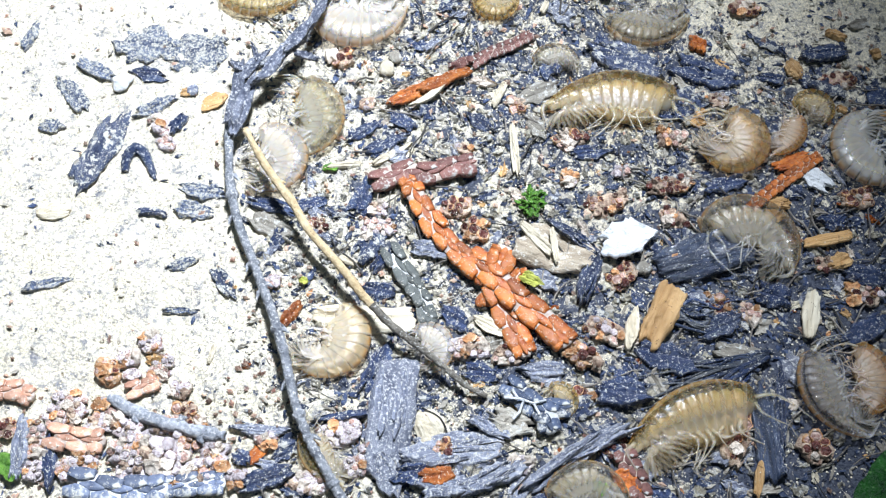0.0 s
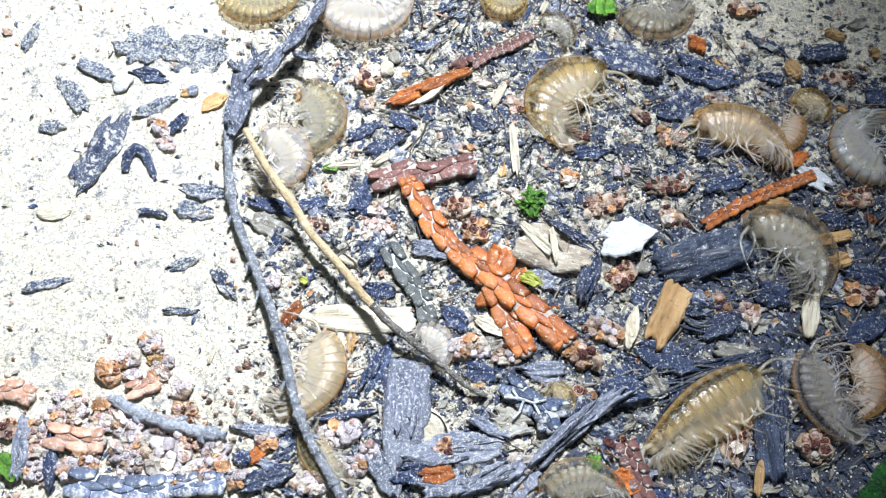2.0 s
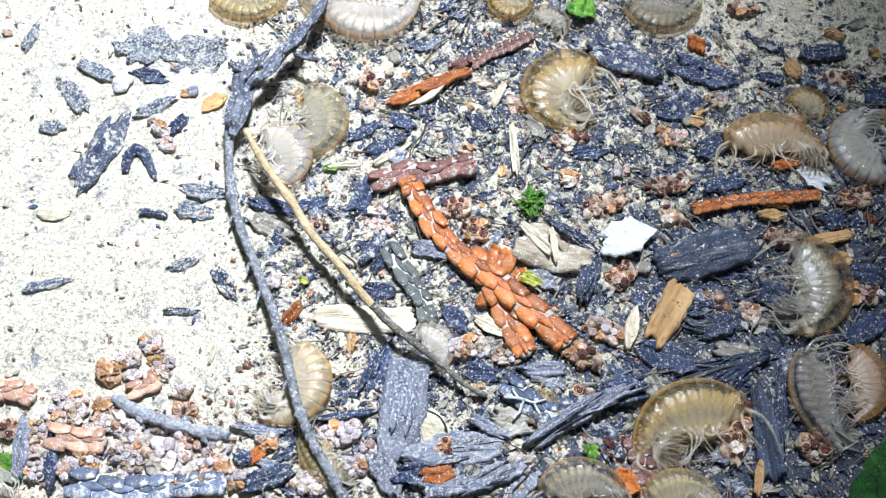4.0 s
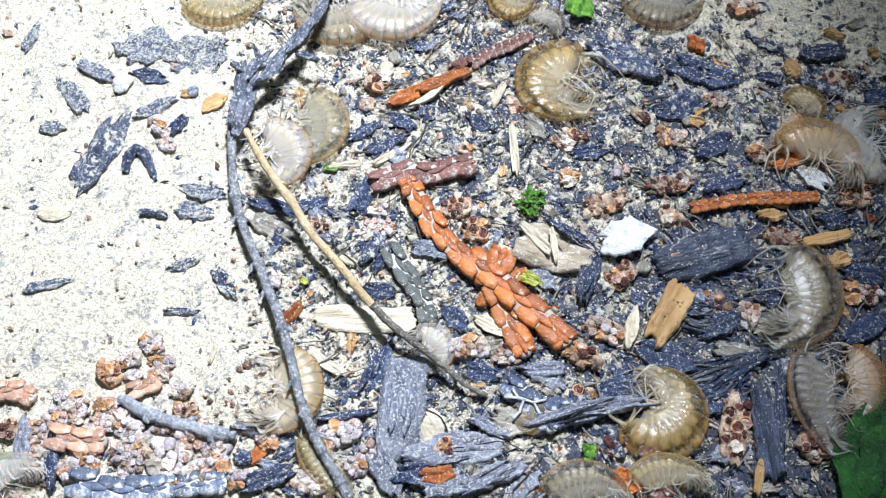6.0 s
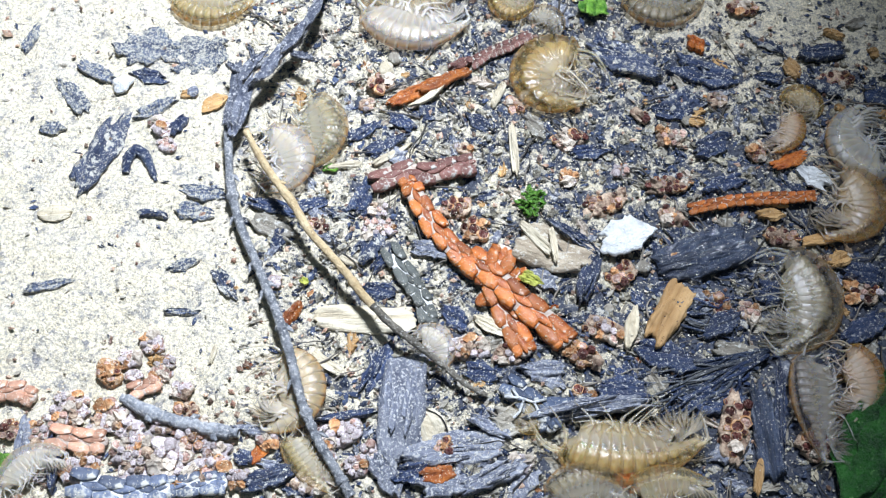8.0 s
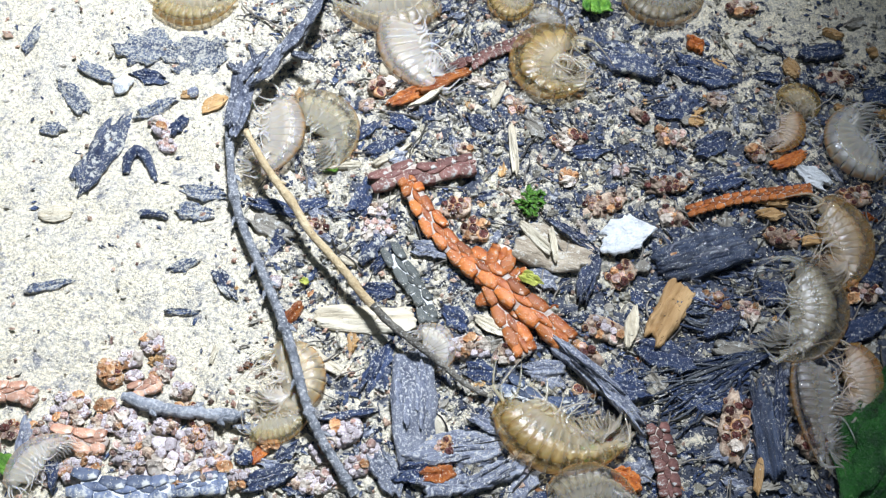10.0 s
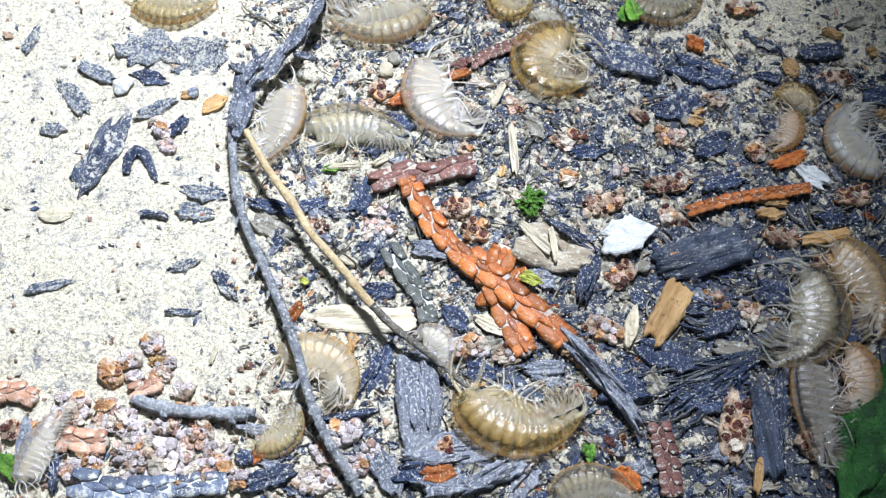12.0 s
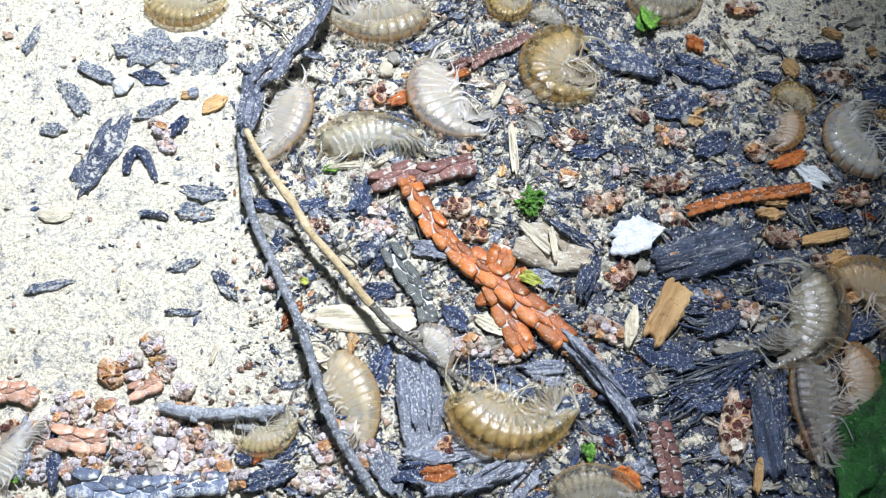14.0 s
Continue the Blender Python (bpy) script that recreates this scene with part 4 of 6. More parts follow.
def pale_stem():
    pts = [(-23.8, 14.0), (-22.4, 11.4), (-21.1, 9.1), (-19.4, 6.7), (-17.5, 4.0), (-15.5, 0.7), (-12.9, -2.4), (-10.9, -4.8), (-9.2, -7.0), (-7.6, -8.8), (-5.5, -10.9), (-3.3, -12.6), (-1.3, -14.2), (1.0, -16.2), (2.9, -17.6), (4.9, -18.4)]
    rise = [4.2, 4.2, 4.1, 4.0, 3.8, 3.6, 3.4, 3.2, 3.0, 2.8, 2.5, 2.3, 2.1, 1.8, 1.4, 0.9]
    ox, oy = pts[8]
    base = new("dry_stalk")
    base.matrix_world = pose(ox * MM, oy * MM, 0)
    tagged(base, "thin peeled tan plant stem propped over the sand", "stem")
    r = random.Random(3)
    line = spline([(p[0] - ox + 0.14 * noise.noise((i * 0.9, 2, 4)), p[1] - oy, z) for i, (p, z) in enumerate(zip(pts, rise))], 120)
    thin = [0.34 + 0.16 * math.sin(min(1, i / 22) * 1.57) + 0.07 * noise.noise((i * 0.13, 1, 1)) + 0.04 * noise.noise((i * 0.6, 7, 1)) + (0.10 if i % 29 < 3 else 0) for i in range(121)]
    part("stem", tube(line[:71], thin[:71], 10, 0.07, r), M_STICK, base)
    part("dark_end", tube(line[70:], [thin[70 + i] + 0.10 * noise.noise((i * 0.3, 4, 1)) - 0.005 * i for i in range(51)], 10, 0.12, r), M_STEMEND, base, "dark wet bark end of the stem")
    for i, w in ((24, 1), (52, -1), (88, 1), (101, -1)):
        d = (line[i + 1] - line[i]).normalized()
        out = Vector((-d.y, d.x, 0.3)) * w
        part("bud_scar", tube([line[i], line[i] + out * 0.5 + d * 0.2, line[i] + out * 0.75 + d * 0.6], [0.36, 0.26, 0.08], 7, 0.1, r), M_STICK if i < 71 else M_STEMEND, base)
    return base


PALE_STEM = pale_stem()

# ---- scale-leaved sprigs ----
RUST_LABEL = "rust brown scale-leaved conifer sprig lying on litter"
sprig([(-4.2, 8.7), (-3.5, 6.9), (-2.1, 4.1), (-0.4, 1.5), (1.5, -0.7), (4.0, -2.7)], 2.7, M_RUST, RUST_LABEL + " with side branches", 0.9, step=0.84,
      stems=(([(3.7, -2.1), (5.7, -4.0), (7.9, -6.3), (10.1, -8.4), (12.6, -10.8), (14.1, -12.6)], 3.5), ([(5.5, -4.5), (6.5, -2.4), (7.4, -0.4)], 3.2), ([(6.0, -6.0), (7.2, -8.5), (8.4, -11.1), (9.4, -13.8)], 3.0), ([(7.3, -4.9), (8.6, -4.1), (10.1, -3.6)], 1.7)))
sprig([(-7.6, 8.8), (-4.8, 9.8), (-2.1, 9.4), (0.6, 10.1), (4.1, 10.9)], 3.1, M_MAUVE, "mauve brown scale-leaved conifer sprig, sandy and wet", 0.8, step=0.9)
sprig([(-5.9, -1.0), (-4.1, -3.9), (-3.0, -5.6), (-2.0, -8.0), (-1.8, -9.8)], 2.4, M_GREYLEAF, "grey green scale-leaved sprig with pale seams", 0.7, step=0.9)
sprig([(3.9, 25.7), (6.1, 27.3), (8.8, 28.5), (11.6, 30.3)], 1.7, M_MAUVE, "mauve brown conifer sprig with sand on it", 0.7)
sprig([(-42.2, -22.9), (-39.6, -23.4), (-36.7, -23.5)], 2.6, M_PEACH, "broken bleached orange conifer sprig on sand", 0.6, step=0.9)
sprig([(-49.8, -17.6), (-47.7, -17.6), (-45.4, -18.5)], 2.4, M_PEACH, "bleached pinkish conifer sprig half in sand", 0.6, step=0.9)
sprig([(-38.9, -28.2), (-35.8, -28.8), (-32.8, -29.0), (-29.2, -28.8)], 3.2, M_SLATE, "slate blue scale-leaved sprig with pale seams", 0.7, step=1.05, stems=(([(-29.8, -28.7), (-26.2, -28.3), (-23.2, -28.2)], 2.4),))
sprig([(-34.5, -17.6), (-32.8, -17.0), (-32.1, -16.2)], 2.0, M_PEACH, "tiny bleached orange sprig tip on sand", 0.5)
sprig([(7.6, -17.6), (9.4, -19.2), (11.2, -20.5), (11.8, -22.8)], 2.8, M_BLUELEAF, "dark blue grey sprig with white seams", 0.8, step=1.0, stems=(([(9.7, -19.4), (12.5, -19.9), (14.4, -19.7)], 2.0),))
EAST_SPRIG = sprig([(31.2, 3.0), (34.9, 4.8), (38.5, 6.3), (42.0, 7.4), (45.2, 8.4)], 1.6, M_RUST, "slender rust brown conifer sprig pushed about by amphipods", 0.9)
SOUTH_SPRIG = sprig([(23.5, -22.4), (23.8, -24.6), (24.0, -27.1), (24.1, -30.1)], 2.6, M_MAUVE, "upright lying red brown conifer sprig in the litter", 0.8)


def seams(x0, y0, turn, size):
    """Pale resin veins on a dark sprig."""
    base = new("resin_vein")
    base.matrix_world = pose(x0 * MM, y0 * MM, (height(x0, y0) + 1.85) * MM, 0, 0, turn)
    tagged(base, "branching white resin vein on a dark sprig", "resin vein")
    for run in (((-1, 0), (-0.2, 0.1), (0.5, 0.0), (1.1, 0.3)), ((0.0, 0.08), (-0.1, -0.6), (-0.35, -1.0)), ((0.5, 0.0), (0.9, -0.5)), ((-0.3, 0.1), (-0.7, 0.5))):
        part("vein", tube([(p * size, q * size, 0) for p, q in run], [0.16] * len(run), 6), M_SHELL, base)


seams(8.8, -19.4, -12, 2.2)

# ---- bark and wood flakes ----
BARK = "dark wet bark flake lying on pale sand"
GREYB = "grey weathered bark flake speckled with sand"


def bark(a, b, width, label=BARK, mat=None, **kw):
    return flake("bark_flake", a, b, width, mat or M_BARK, label, "bark flake", group="bark flakes", **kw)


def splinter(a, b, width, label="pale wood splinter lying on the litter", mat=None, **kw):
    kw.setdefault("thick", 0.5)
    kw.setdefault("ragged", 0.12)
    return flake("wood_splinter", a, b, width, mat or M_WOOD, label, "wood splinter", group="wood splinters", **kw)


bark((-44.8, 8.4), (-39.8, 19.4), 4.2, "large dark bark flake with frayed ends on sand", thick=0.7, mat=M_CHIP, ragged=0.22, taper=0.25, lift=0.2)
bark((-41.8, 30.1), (-35.3, 27.6), 5.6, "broad grey fan-shaped bark flake pressed into sand", M_DUST_GLARE, lift=0.12, thick=0.6, ragged=0.4)
bark((-36.0, 27.1), (-27.8, 28.5), 6.2, "broad grey fan-shaped bark flake pressed into sand", M_DUST_GLARE, lift=0.15, thick=0.6, ragged=0.42)
bark((-39.7, 24.7), (-35.5, 24.0), 2.2, "dark crumpled bark scrap pressed into sand", lift=0.2, ragged=0.5)
bark((-48.8, 23.9), (-44.9, 19.2), 2.6, mat=M_DUST_GLARE, lift=0.12)
bark((-50.4, 17.2), (-47.7, 16.6), 1.9, mat=M_DUST_GLARE, lift=0.15)
bark((-47.0, 26.5), (-41.9, 23.9), 2.1, mat=M_DUST_GLARE, lift=0.12)
bark((-54.4, 28.6), (-52.9, 32.7), 1.6, "thin grey bark flake pressed into sand", M_DUST_GLARE, lift=0.08)
bark((-36.8, 4.8), (-33.3, 4.5), 1.2, mat=M_CHIP, lift=0.2, bow=0.14)
bark((-31.9, 8.0), (-26.5, 7.2), 2.2, "blue grey bark scrap pressed into sand", M_DUST_GLARE, lift=0.1)
bark((-32.2, 5.7), (-27.7, 4.8), 2.4, "blue grey bark scrap pressed into sand", M_DUST_GLARE, lift=0.05)
bark((-38.4, 18.4), (-33.7, 20.5), 1.8, mat=M_DUST_GLARE, lift=0.12)
bark((-33.9, 15.9), (-32.0, 18.0), 1.7, lift=0.2)
bark((-26.7, -2.5), (-24.4, -6.1), 1.9, mat=M_CHIP, lift=0.12)
bark((-49.1, -5.0), (-43.7, -3.9), 1.3, "thin grey bark sliver in sand", M_DUST_GLARE, lift=0.04)
bark((-32.3, -2.5), (-29.1, -1.4), 1.6, "thin grey bark sliver in sand", M_DUST_GLARE, lift=0.04)
bark((-32.4, -7.8), (-28.2, -8.0), 1.0, "thin grey bark sliver in sand", M_DUST_GLARE, lift=0.04)


def curled_strip(points, label):
    """A dark strip of bark curled into a narrow arch that lies on the sand."""
    ox, oy = points[2]
    r = random.Random(31)
    line = spline([(p[0] - ox, p[1] - oy, 0.35) for p in points], 30)
    bm = tube(line, [0.48 + 0.28 * math.sin(math.pi * min(1, i / 26)) + 0.08 * noise.noise((i * 0.4, 3, 1)) - (0.25 if i > 28 else 0) for i in range(31)], 8, 0.12, r)
    ob = part("bark_curl", bm, M_BARK)
    ob.matrix_world = pose(ox * MM, oy * MM, height(ox, oy) * MM)
    tagged(ob, label, "bark curl")


curled_strip([(-38.9, 10.3), (-38.9, 12.3), (-38.1, 13.5), (-37.0, 13.0), (-36.0, 11.3), (-35.1, 9.2)], "narrow dark strip of bark curled to an arch on sand")


def stick(a, b, width, bow, label, mat, seed, rise):
    """A knobbly broken stick lying from a to b."""
    r = random.Random(seed)
    n = 60
    half = span(a, b) / 2
    pts = [((2 * i / n - 1) * half, bow * (1 - (2 * i / n - 1) ** 2) * half + 0.25 * noise.noise((i * 0.12, seed, 0)), 0.15 * noise.noise((i * 0.1, seed, 5))) for i in range(n + 1)]
    radii = [width / 2 * (0.8 + 0.30 * noise.noise((i * 0.09, seed, 2)) + 0.16 * noise.noise((i * 0.45, seed, 3))) * (1 if 2 < i < n - 3 else 0.7) for i in range(n + 1)]
    ob = new("stick")
    tagged(ob, label, "stick")
    part("stem", tube(pts, radii, 16, 0.045, r), mat, ob)
    for k in (0.25, 0.6, 0.8):
        i = int(k * n)
        p, side = Vector(pts[i]), r.choice((1, -1))
        part("knot", tube([p, p + Vector((0.4, side * width * 0.5, 0.3)), p + Vector((0.9, side * width * 0.62, 0.35))], [width * 0.28, width * 0.22, 0.12], 8, 0.12, r), mat, ob)
    ob.matrix_world = lay(a, b, rise)
    return ob


bark((-7.0, 20.1), (-1.6, 22.6), 2.0, "flat rust brown leaf scrap in sandy litter", M_RUST, thick=0.7, lift=0.7, ragged=0.22, roll=12)
bark((-3.0, 21.8), (3.4, 24.7), 2.3, "flat rust brown leaf scrap in sandy litter", M_RUST, thick=0.7, lift=0.9, ragged=0.2, roll=-10)
bark((0.8, 25.2), (4.8, 26.9), 1.3, "dull mauve leaf scrap in sandy litter", M_MAUVE, thick=0.6, lift=0.6)
DARK_STICK = stick((-37.0, -18.6), (-23.7, -22.9), 1.8, -0.10, "knobbly dark grey stick lying across cone scraps", M_TWIG, 5, 1.2)
bark((-9.0, -17.6), (-6.0, -11.6), 2.2, lift=0.3)
BIG_SLAB = bark((-5.0, -13.6), (-6.3, -26.5), 5.2, "large grey slab of bark lying flat on litter", M_GREY, thick=1.0, lift=0.8, taper=0.22, ragged=0.10, ridges=0.10)
bark((-4.2, -24.6), (6.5, -24.0), 4.0, "broad purplish grey bark slab in wet litter", M_GREY, thick=1.0, lift=0.5, ragged=0.2, ridges=0.1)
bark((-7.3, -24.6), (-5.1, -29.5), 3.0, GREYB, M_GREY, ridges=0.12, thick=1.4, lift=0.6)
bark((-5.1, -27.1), (-1.5, -26.8), 2.6, BARK, thick=1.6, lift=0.7)
bark((-2.4, -28.9), (2.8, -28.3), 2.4, GREYB, M_GREY, ridges=0.12, thick=1.3, lift=0.6)
bark((2.2, -28.9), (8.9, -25.9), 2.5, GREYB, M_GREY, ridges=0.12, thick=1.4, lift=0.6)
MOVING_STICK = bark((8.8, -28.9), (20.5, -21.8), 2.0, "long grey bark stick shoved about by amphipods", M_GREY, thick=1.8, lift=0.9, bow=0.03)
bark((25.1, -2.8), (36.4, 0.4), 5.2, "large dark charred bark piece with grooves", M_CHAR, thick=1.5, lift=0.8, taper=0.2, ragged=0.12, ridges=0.7)
bark((16.0, -7.5), (18.3, -1.4), 2.2, BARK, thick=1.5, lift=0.7, bow=0.05)
bark((12.9, 3.0), (18.3, -1.0), 1.5, BARK, thick=1.0, lift=0.6)
bark((19.4, 28.2), (27.8, 24.3), 4.0, "dark blue grey bark slab in sandy litter", M_CHIP, ridges=0.5, thick=1.3, lift=0.6)
bark((29.7, 25.6), (37.0, 23.0), 3.6, BARK, thick=1.2, lift=0.5)
bark((46.2, 27.3), (52.0, 27.6), 2.4, BARK, thick=1.1, lift=0.5)
bark((40.3, 24.3), (43.5, 23.4), 1.4)
bark((35.2, -17.6), (35.7, -28.3), 2.8, "upright dark bark strip beside a honeycombed cone", M_CHAR, thick=1.5, lift=0.8)
bark((37.8, -15.0), (36.6, -26.5), 1.2, BARK, thick=1.2, lift=0.7)
bark((-9.3, 13.1), (-4.5, 15.5), 2.0)
bark((-6.6, 18.4), (-3.4, 16.4), 1.7)
bark((3.2, 18.4), (6.0, 15.5), 1.9)
bark((15.7, 12.7), (20.2, 13.4), 2.0)
bark((-11.5, 15.1), (-8.0, 17.6), 1.8)
bark((-18.2, 5.3), (-13.9, 6.5), 1.8)
bark((-23.4, 6.5), (-17.5, 4.8), 1.8)
bark((-9.4, -5.0), (-5.5, -5.7), 1.8)
bark((-8.5, -2.8), (-5.6, -0.3), 1.4)
bark((-3.9, 0.1), (0.7, -0.7), 2.2, "grey bark scrap with a pale edge", M_GREY, thick=0.9, lift=0.5)
bark((-0.3, -7.8), (3.0, -9.9), 2.6, BARK, thick=1.0, lift=0.4)
bark((2.3, -15.3), (6.1, -16.0), 2.2)
bark((8.6, -15.3), (13.7, -15.3), 1.8, GREYB, M_GREY, thick=1.0, lift=0.5)
bark((17.3, -17.6), (22.9, -18.3), 3.0, BARK, thick=1.2, lift=0.5)
bark((22.1, -13.0), (28.3, -14.3), 3.4, BARK, thick=1.3, lift=0.4)
bark((26.1, -17.6), (31.6, -19.6), 3.4, BARK, thick=1.2, lift=0.4)
bark((29.3, -10.9), (34.0, -8.9), 2.6, BARK, thick=1.2, lift=0.4)
bark((17.2, -8.9), (21.5, -11.6), 1.8)
bark((36.4, -5.4), (40.1, -6.8), 3.0, BARK, thick=1.3, lift=0.5)
bark((47.2, -3.2), (51.4, -4.6), 3.2, BARK, thick=1.3, lift=0.5)
bark((45.8, -12.3), (50.7, -8.9), 3.0, BARK, thick=1.3, lift=0.5)
bark((31.3, 12.7), (35.3, 14.3), 3.0, BARK, thick=1.0, lift=0.4)
bark((31.9, 8.0), (36.7, 8.8), 2.0)
bark((26.6, 19.2), (31.5, 18.4), 2.6, BARK, thick=0.9, lift=0.3)
bark((44.9, 3.4), (48.2, 3.0), 2.2, BARK, thick=1.4, lift=0.6)
bark((-45.7, -27.7), (-45.9, -20.9), 1.6, GREYB, M_GREY, thick=1.1, lift=0.6)
bark((-42.2, -28.9), (-42.8, -22.8), 1.3, BARK, thick=1.1, lift=0.6)
bark((-21.4, -28.3), (-16.0, -26.8), 2.2, BARK, thick=1.2, lift=0.5)
bark((-13.9, -20.9), (-7.7, -19.9), 1.2, BARK, thick=1.0, lift=0.5)
bark((-22.8, -21.8), (-17.2, -22.4), 1.5, GREYB, M_GREY)
bark((9.2, 0.8), (17.6, -2.3), 5.8, "broad flat tan bark plate in dark litter", M_PLATE, thick=0.9, lift=0.6, taper=0.3, ragged=0.16, ridges=0.3)
bark((9.3, 20.5), (14.4, 22.6), 2.6, "tan bark scrap in sandy litter", M_TAN, thick=0.8)
bark((10.3, 17.6), (12.7, 15.1), 2.2, "tan bark scrap in sandy litter", M_TAN, thick=0.7)
bark((30.7, -12.6), (35.7, -13.8), 2.2, "pale translucent husk in dark litter", M_TAN, thick=0.9, lift=0.5)
bark((5.3, -20.9), (9.6, -22.1), 2.8, "tan bark scrap in wet litter", M_TAN, thick=0.9, lift=0.7)
bark((2.9, -20.9), (7.1, -23.1), 1.4, "grey bark sliver in wet litter", M_GREY, lift=0.6)
bark((-22.9, 4.2), (-17.7, 1.2), 2.6, "pale tan flake half buried in sand", M_TAN, lift=0.3)
bark((43.5, 10.3), (46.8, 7.6), 2.4, "pale lichen-crusted scrap in litter", M_SHELL, thick=0.7, lift=0.5)
bark((32.7, 16.8), (30.7, 17.6), 1.5, "ochre scrap on sandy litter", M_OCHRE)
bark((44.2, 26.5), (45.7, 23.9), 2.2, "ochre crumb on sandy litter", M_OCHRE, thick=1.0)
bark((31.9, 29.5), (34.1, 28.6), 2.1, "orange crumb of bark on litter", M_RUST, thick=1.2, lift=0.5)
bark((49.9, 30.9), (52.4, 30.2), 1.4, "ochre crumb on sandy litter", M_OCHRE, thick=0.8)
bark((55.2, 27.3), (56.4, 27.8), 1.5, "ochre crumb on sandy litter", M_OCHRE, thick=0.8)
bark((49.3, 19.2), (50.6, 18.8), 1.0, "ochre crumb on sandy litter", M_OCHRE, thick=0.8)
bark((45.3, -2.5), (47.8, -1.4), 2.0, "ochre crumb of wood in dark litter", M_OCHRE, thick=0.9, lift=0.8)
splinter((42.4, 0.3), (48.6, 1.5), 1.5, "flat ochre wood chip in dark litter", M_OCHRE, lift=1.0)
bark((37.8, 6.5), (41.8, 5.7), 1.6, "pale ochre flake in the litter", M_OCHRE, thick=0.6, lift=0.6)
bark((40.4, 10.5), (44.9, 12.3), 1.9, "rust brown leaf scrap under a small amphipod", M_RUST, thick=0.6, lift=0.5)
bark((37.8, 3.8), (40.9, 4.3), 1.7, "pale ochre flake in the litter", M_OCHRE, thick=0.7, lift=0.8)
splinter((-14.8, -8.9), (-3.2, -9.0), 3.2, "broad flat pale wood splinter under a stem", thick=0.5, lift=0.6, taper=0.22, ridges=0.12)
splinter((3.5, -8.9), (7.1, -10.9), 1.7, lift=0.7)
WOOD_CHIP = splinter((23.3, -12.3), (26.9, -5.0), 3.4, "ochre wood chip with a ragged end", M_OCHRE, thick=1.0, lift=1.0, taper=0.2, ragged=0.24, ridges=0.35)
splinter((21.1, -13.0), (21.9, -7.8), 1.7, "pale pointed seed husk standing in litter", thick=1.2, lift=0.9, taper=0.7)
splinter((-4.2, 19.2), (0.4, 22.6), 0.95, "thin curved pale splinter on litter", lift=1.0, bow=-0.06)
splinter((8.5, 16.4), (9.0, 9.2), 1.0, lift=0.8)
splinter((-8.6, 11.1), (-3.8, 14.3), 0.9, lift=0.5)
splinter((9.1, 2.5), (12.7, -1.2), 1.4, lift=1.5)
splinter((12.8, 1.8), (13.2, -2.8), 0.8, lift=1.7)
splinter((-14.1, 11.1), (-10.0, 11.5), 1.0, lift=0.4)
splinter((6.2, 19.7), (8.0, 23.4), 1.2, lift=0.5)
splinter((-10.2, -2.1), (-12.2, -1.0), 1.0, lift=0.4)
splinter((33.5, -29.6), (34.3, -25.6), 1.1, "yellow pointed straw end standing in litter", M_OCHRE, lift=1.2, taper=0.9)
splinter((41.4, -11.6), (42.9, -5.7), 2.1, "pale flat splinter in dark litter", lift=0.8)
splinter((-21.0, -25.9), (-19.3, -23.4), 1.6, "rust brown leaf scrap on sandy litter", M_RUST)
splinter((-14.9, -13.0), (-11.6, -15.6), 1.3, lift=0.5)
splinter((13.0, 34.0), (13.8, 35.8), 0.9, lift=0.6)
splinter((-30.4, 19.7), (-27.3, 20.9), 2.2, "ochre flake half in bright sand", M_OCHRE, lift=0.3)
splinter((-49.0, 4.8), (-45.0, 5.1), 2.2, "cream flake half in bright sand", lift=0.25)
splinter((-33.1, 21.3), (-31.3, 21.8), 1.2, "ochre flake half in bright sand", M_OCHRE, lift=0.3)
splinter((-26.6, -14.3), (-26.0, -12.0), 0.6, lift=0.2)
bark((-18.7, -9.6), (-16.2, -7.1), 1.6, "rust brown bark scrap on sandy litter", M_RUST, lift=0.3)
bark((-2.4, -27.7), (1.0, -27.4), 2.2, "orange brown bark crumb in wet litter", M_RUST, lift=1.0)
bark((-0.6, -24.0), (-2.4, -19.6), 3.4, "cream translucent husk in wet litter", M_WOOD, thick=0.8, lift=0.3, taper=0.5)
bark((18.3, -27.1), (20.9, -28.9), 2.4, "rust brown leaf scrap in the litter", M_RUST, lift=0.8)
bark((-21.0, -25.9), (-22.6, -24.6), 1.8, "blue grey bark crumb on litter", M_BARK, lift=0.6)


def frayed_bark(root, tips, count, label, seed):
    """A tuft of frayed bark: a torn root end that splits into dark wavy fibres spread between two tips."""
    r = random.Random(seed)
    base = new("frayed_bark")
    base.matrix_world = pose(root[0] * MM, root[1] * MM, height(*root) * MM)
    tagged(base, label, "frayed bark")
    for i in range(count):
        u = r.random()
        tip = [tips[0][k] * (1 - u) + tips[1][k] * u - root[k] for k in (0, 1)]
        reach, z = r.uniform(0.45, 1.05), r.uniform(0.3, 1.5)
        side = r.uniform(-1.2, 1.2)
        pts = [(tip[0] * f * reach + side * (1 - f) + 1.3 * noise.noise((f * 3.3, i * 3.1, 1)), tip[1] * f * reach + side * (1 - f) * 0.8 + 1.3 * noise.noise((f * 3.3, i * 3.1, 8)), z * (1 - 0.75 * f) + 0.25 + 0.3 * noise.noise((f * 5, i, 2))) for f in (0, 0.2, 0.4, 0.6, 0.8, 1.0)]
        k = r.uniform(0.06, 0.30)
        fibre = part("fibre", tube(spline(pts, 14), [k * (1 - 0.6 * q / 14) for q in range(15)], 6, 0.15, r), (M_CHAR, M_BARK, M_FIBRE)[i % 3], base)
        fibre.data.transform(Matrix.Diagonal((1, 1, 0.8, 1)))
    return base


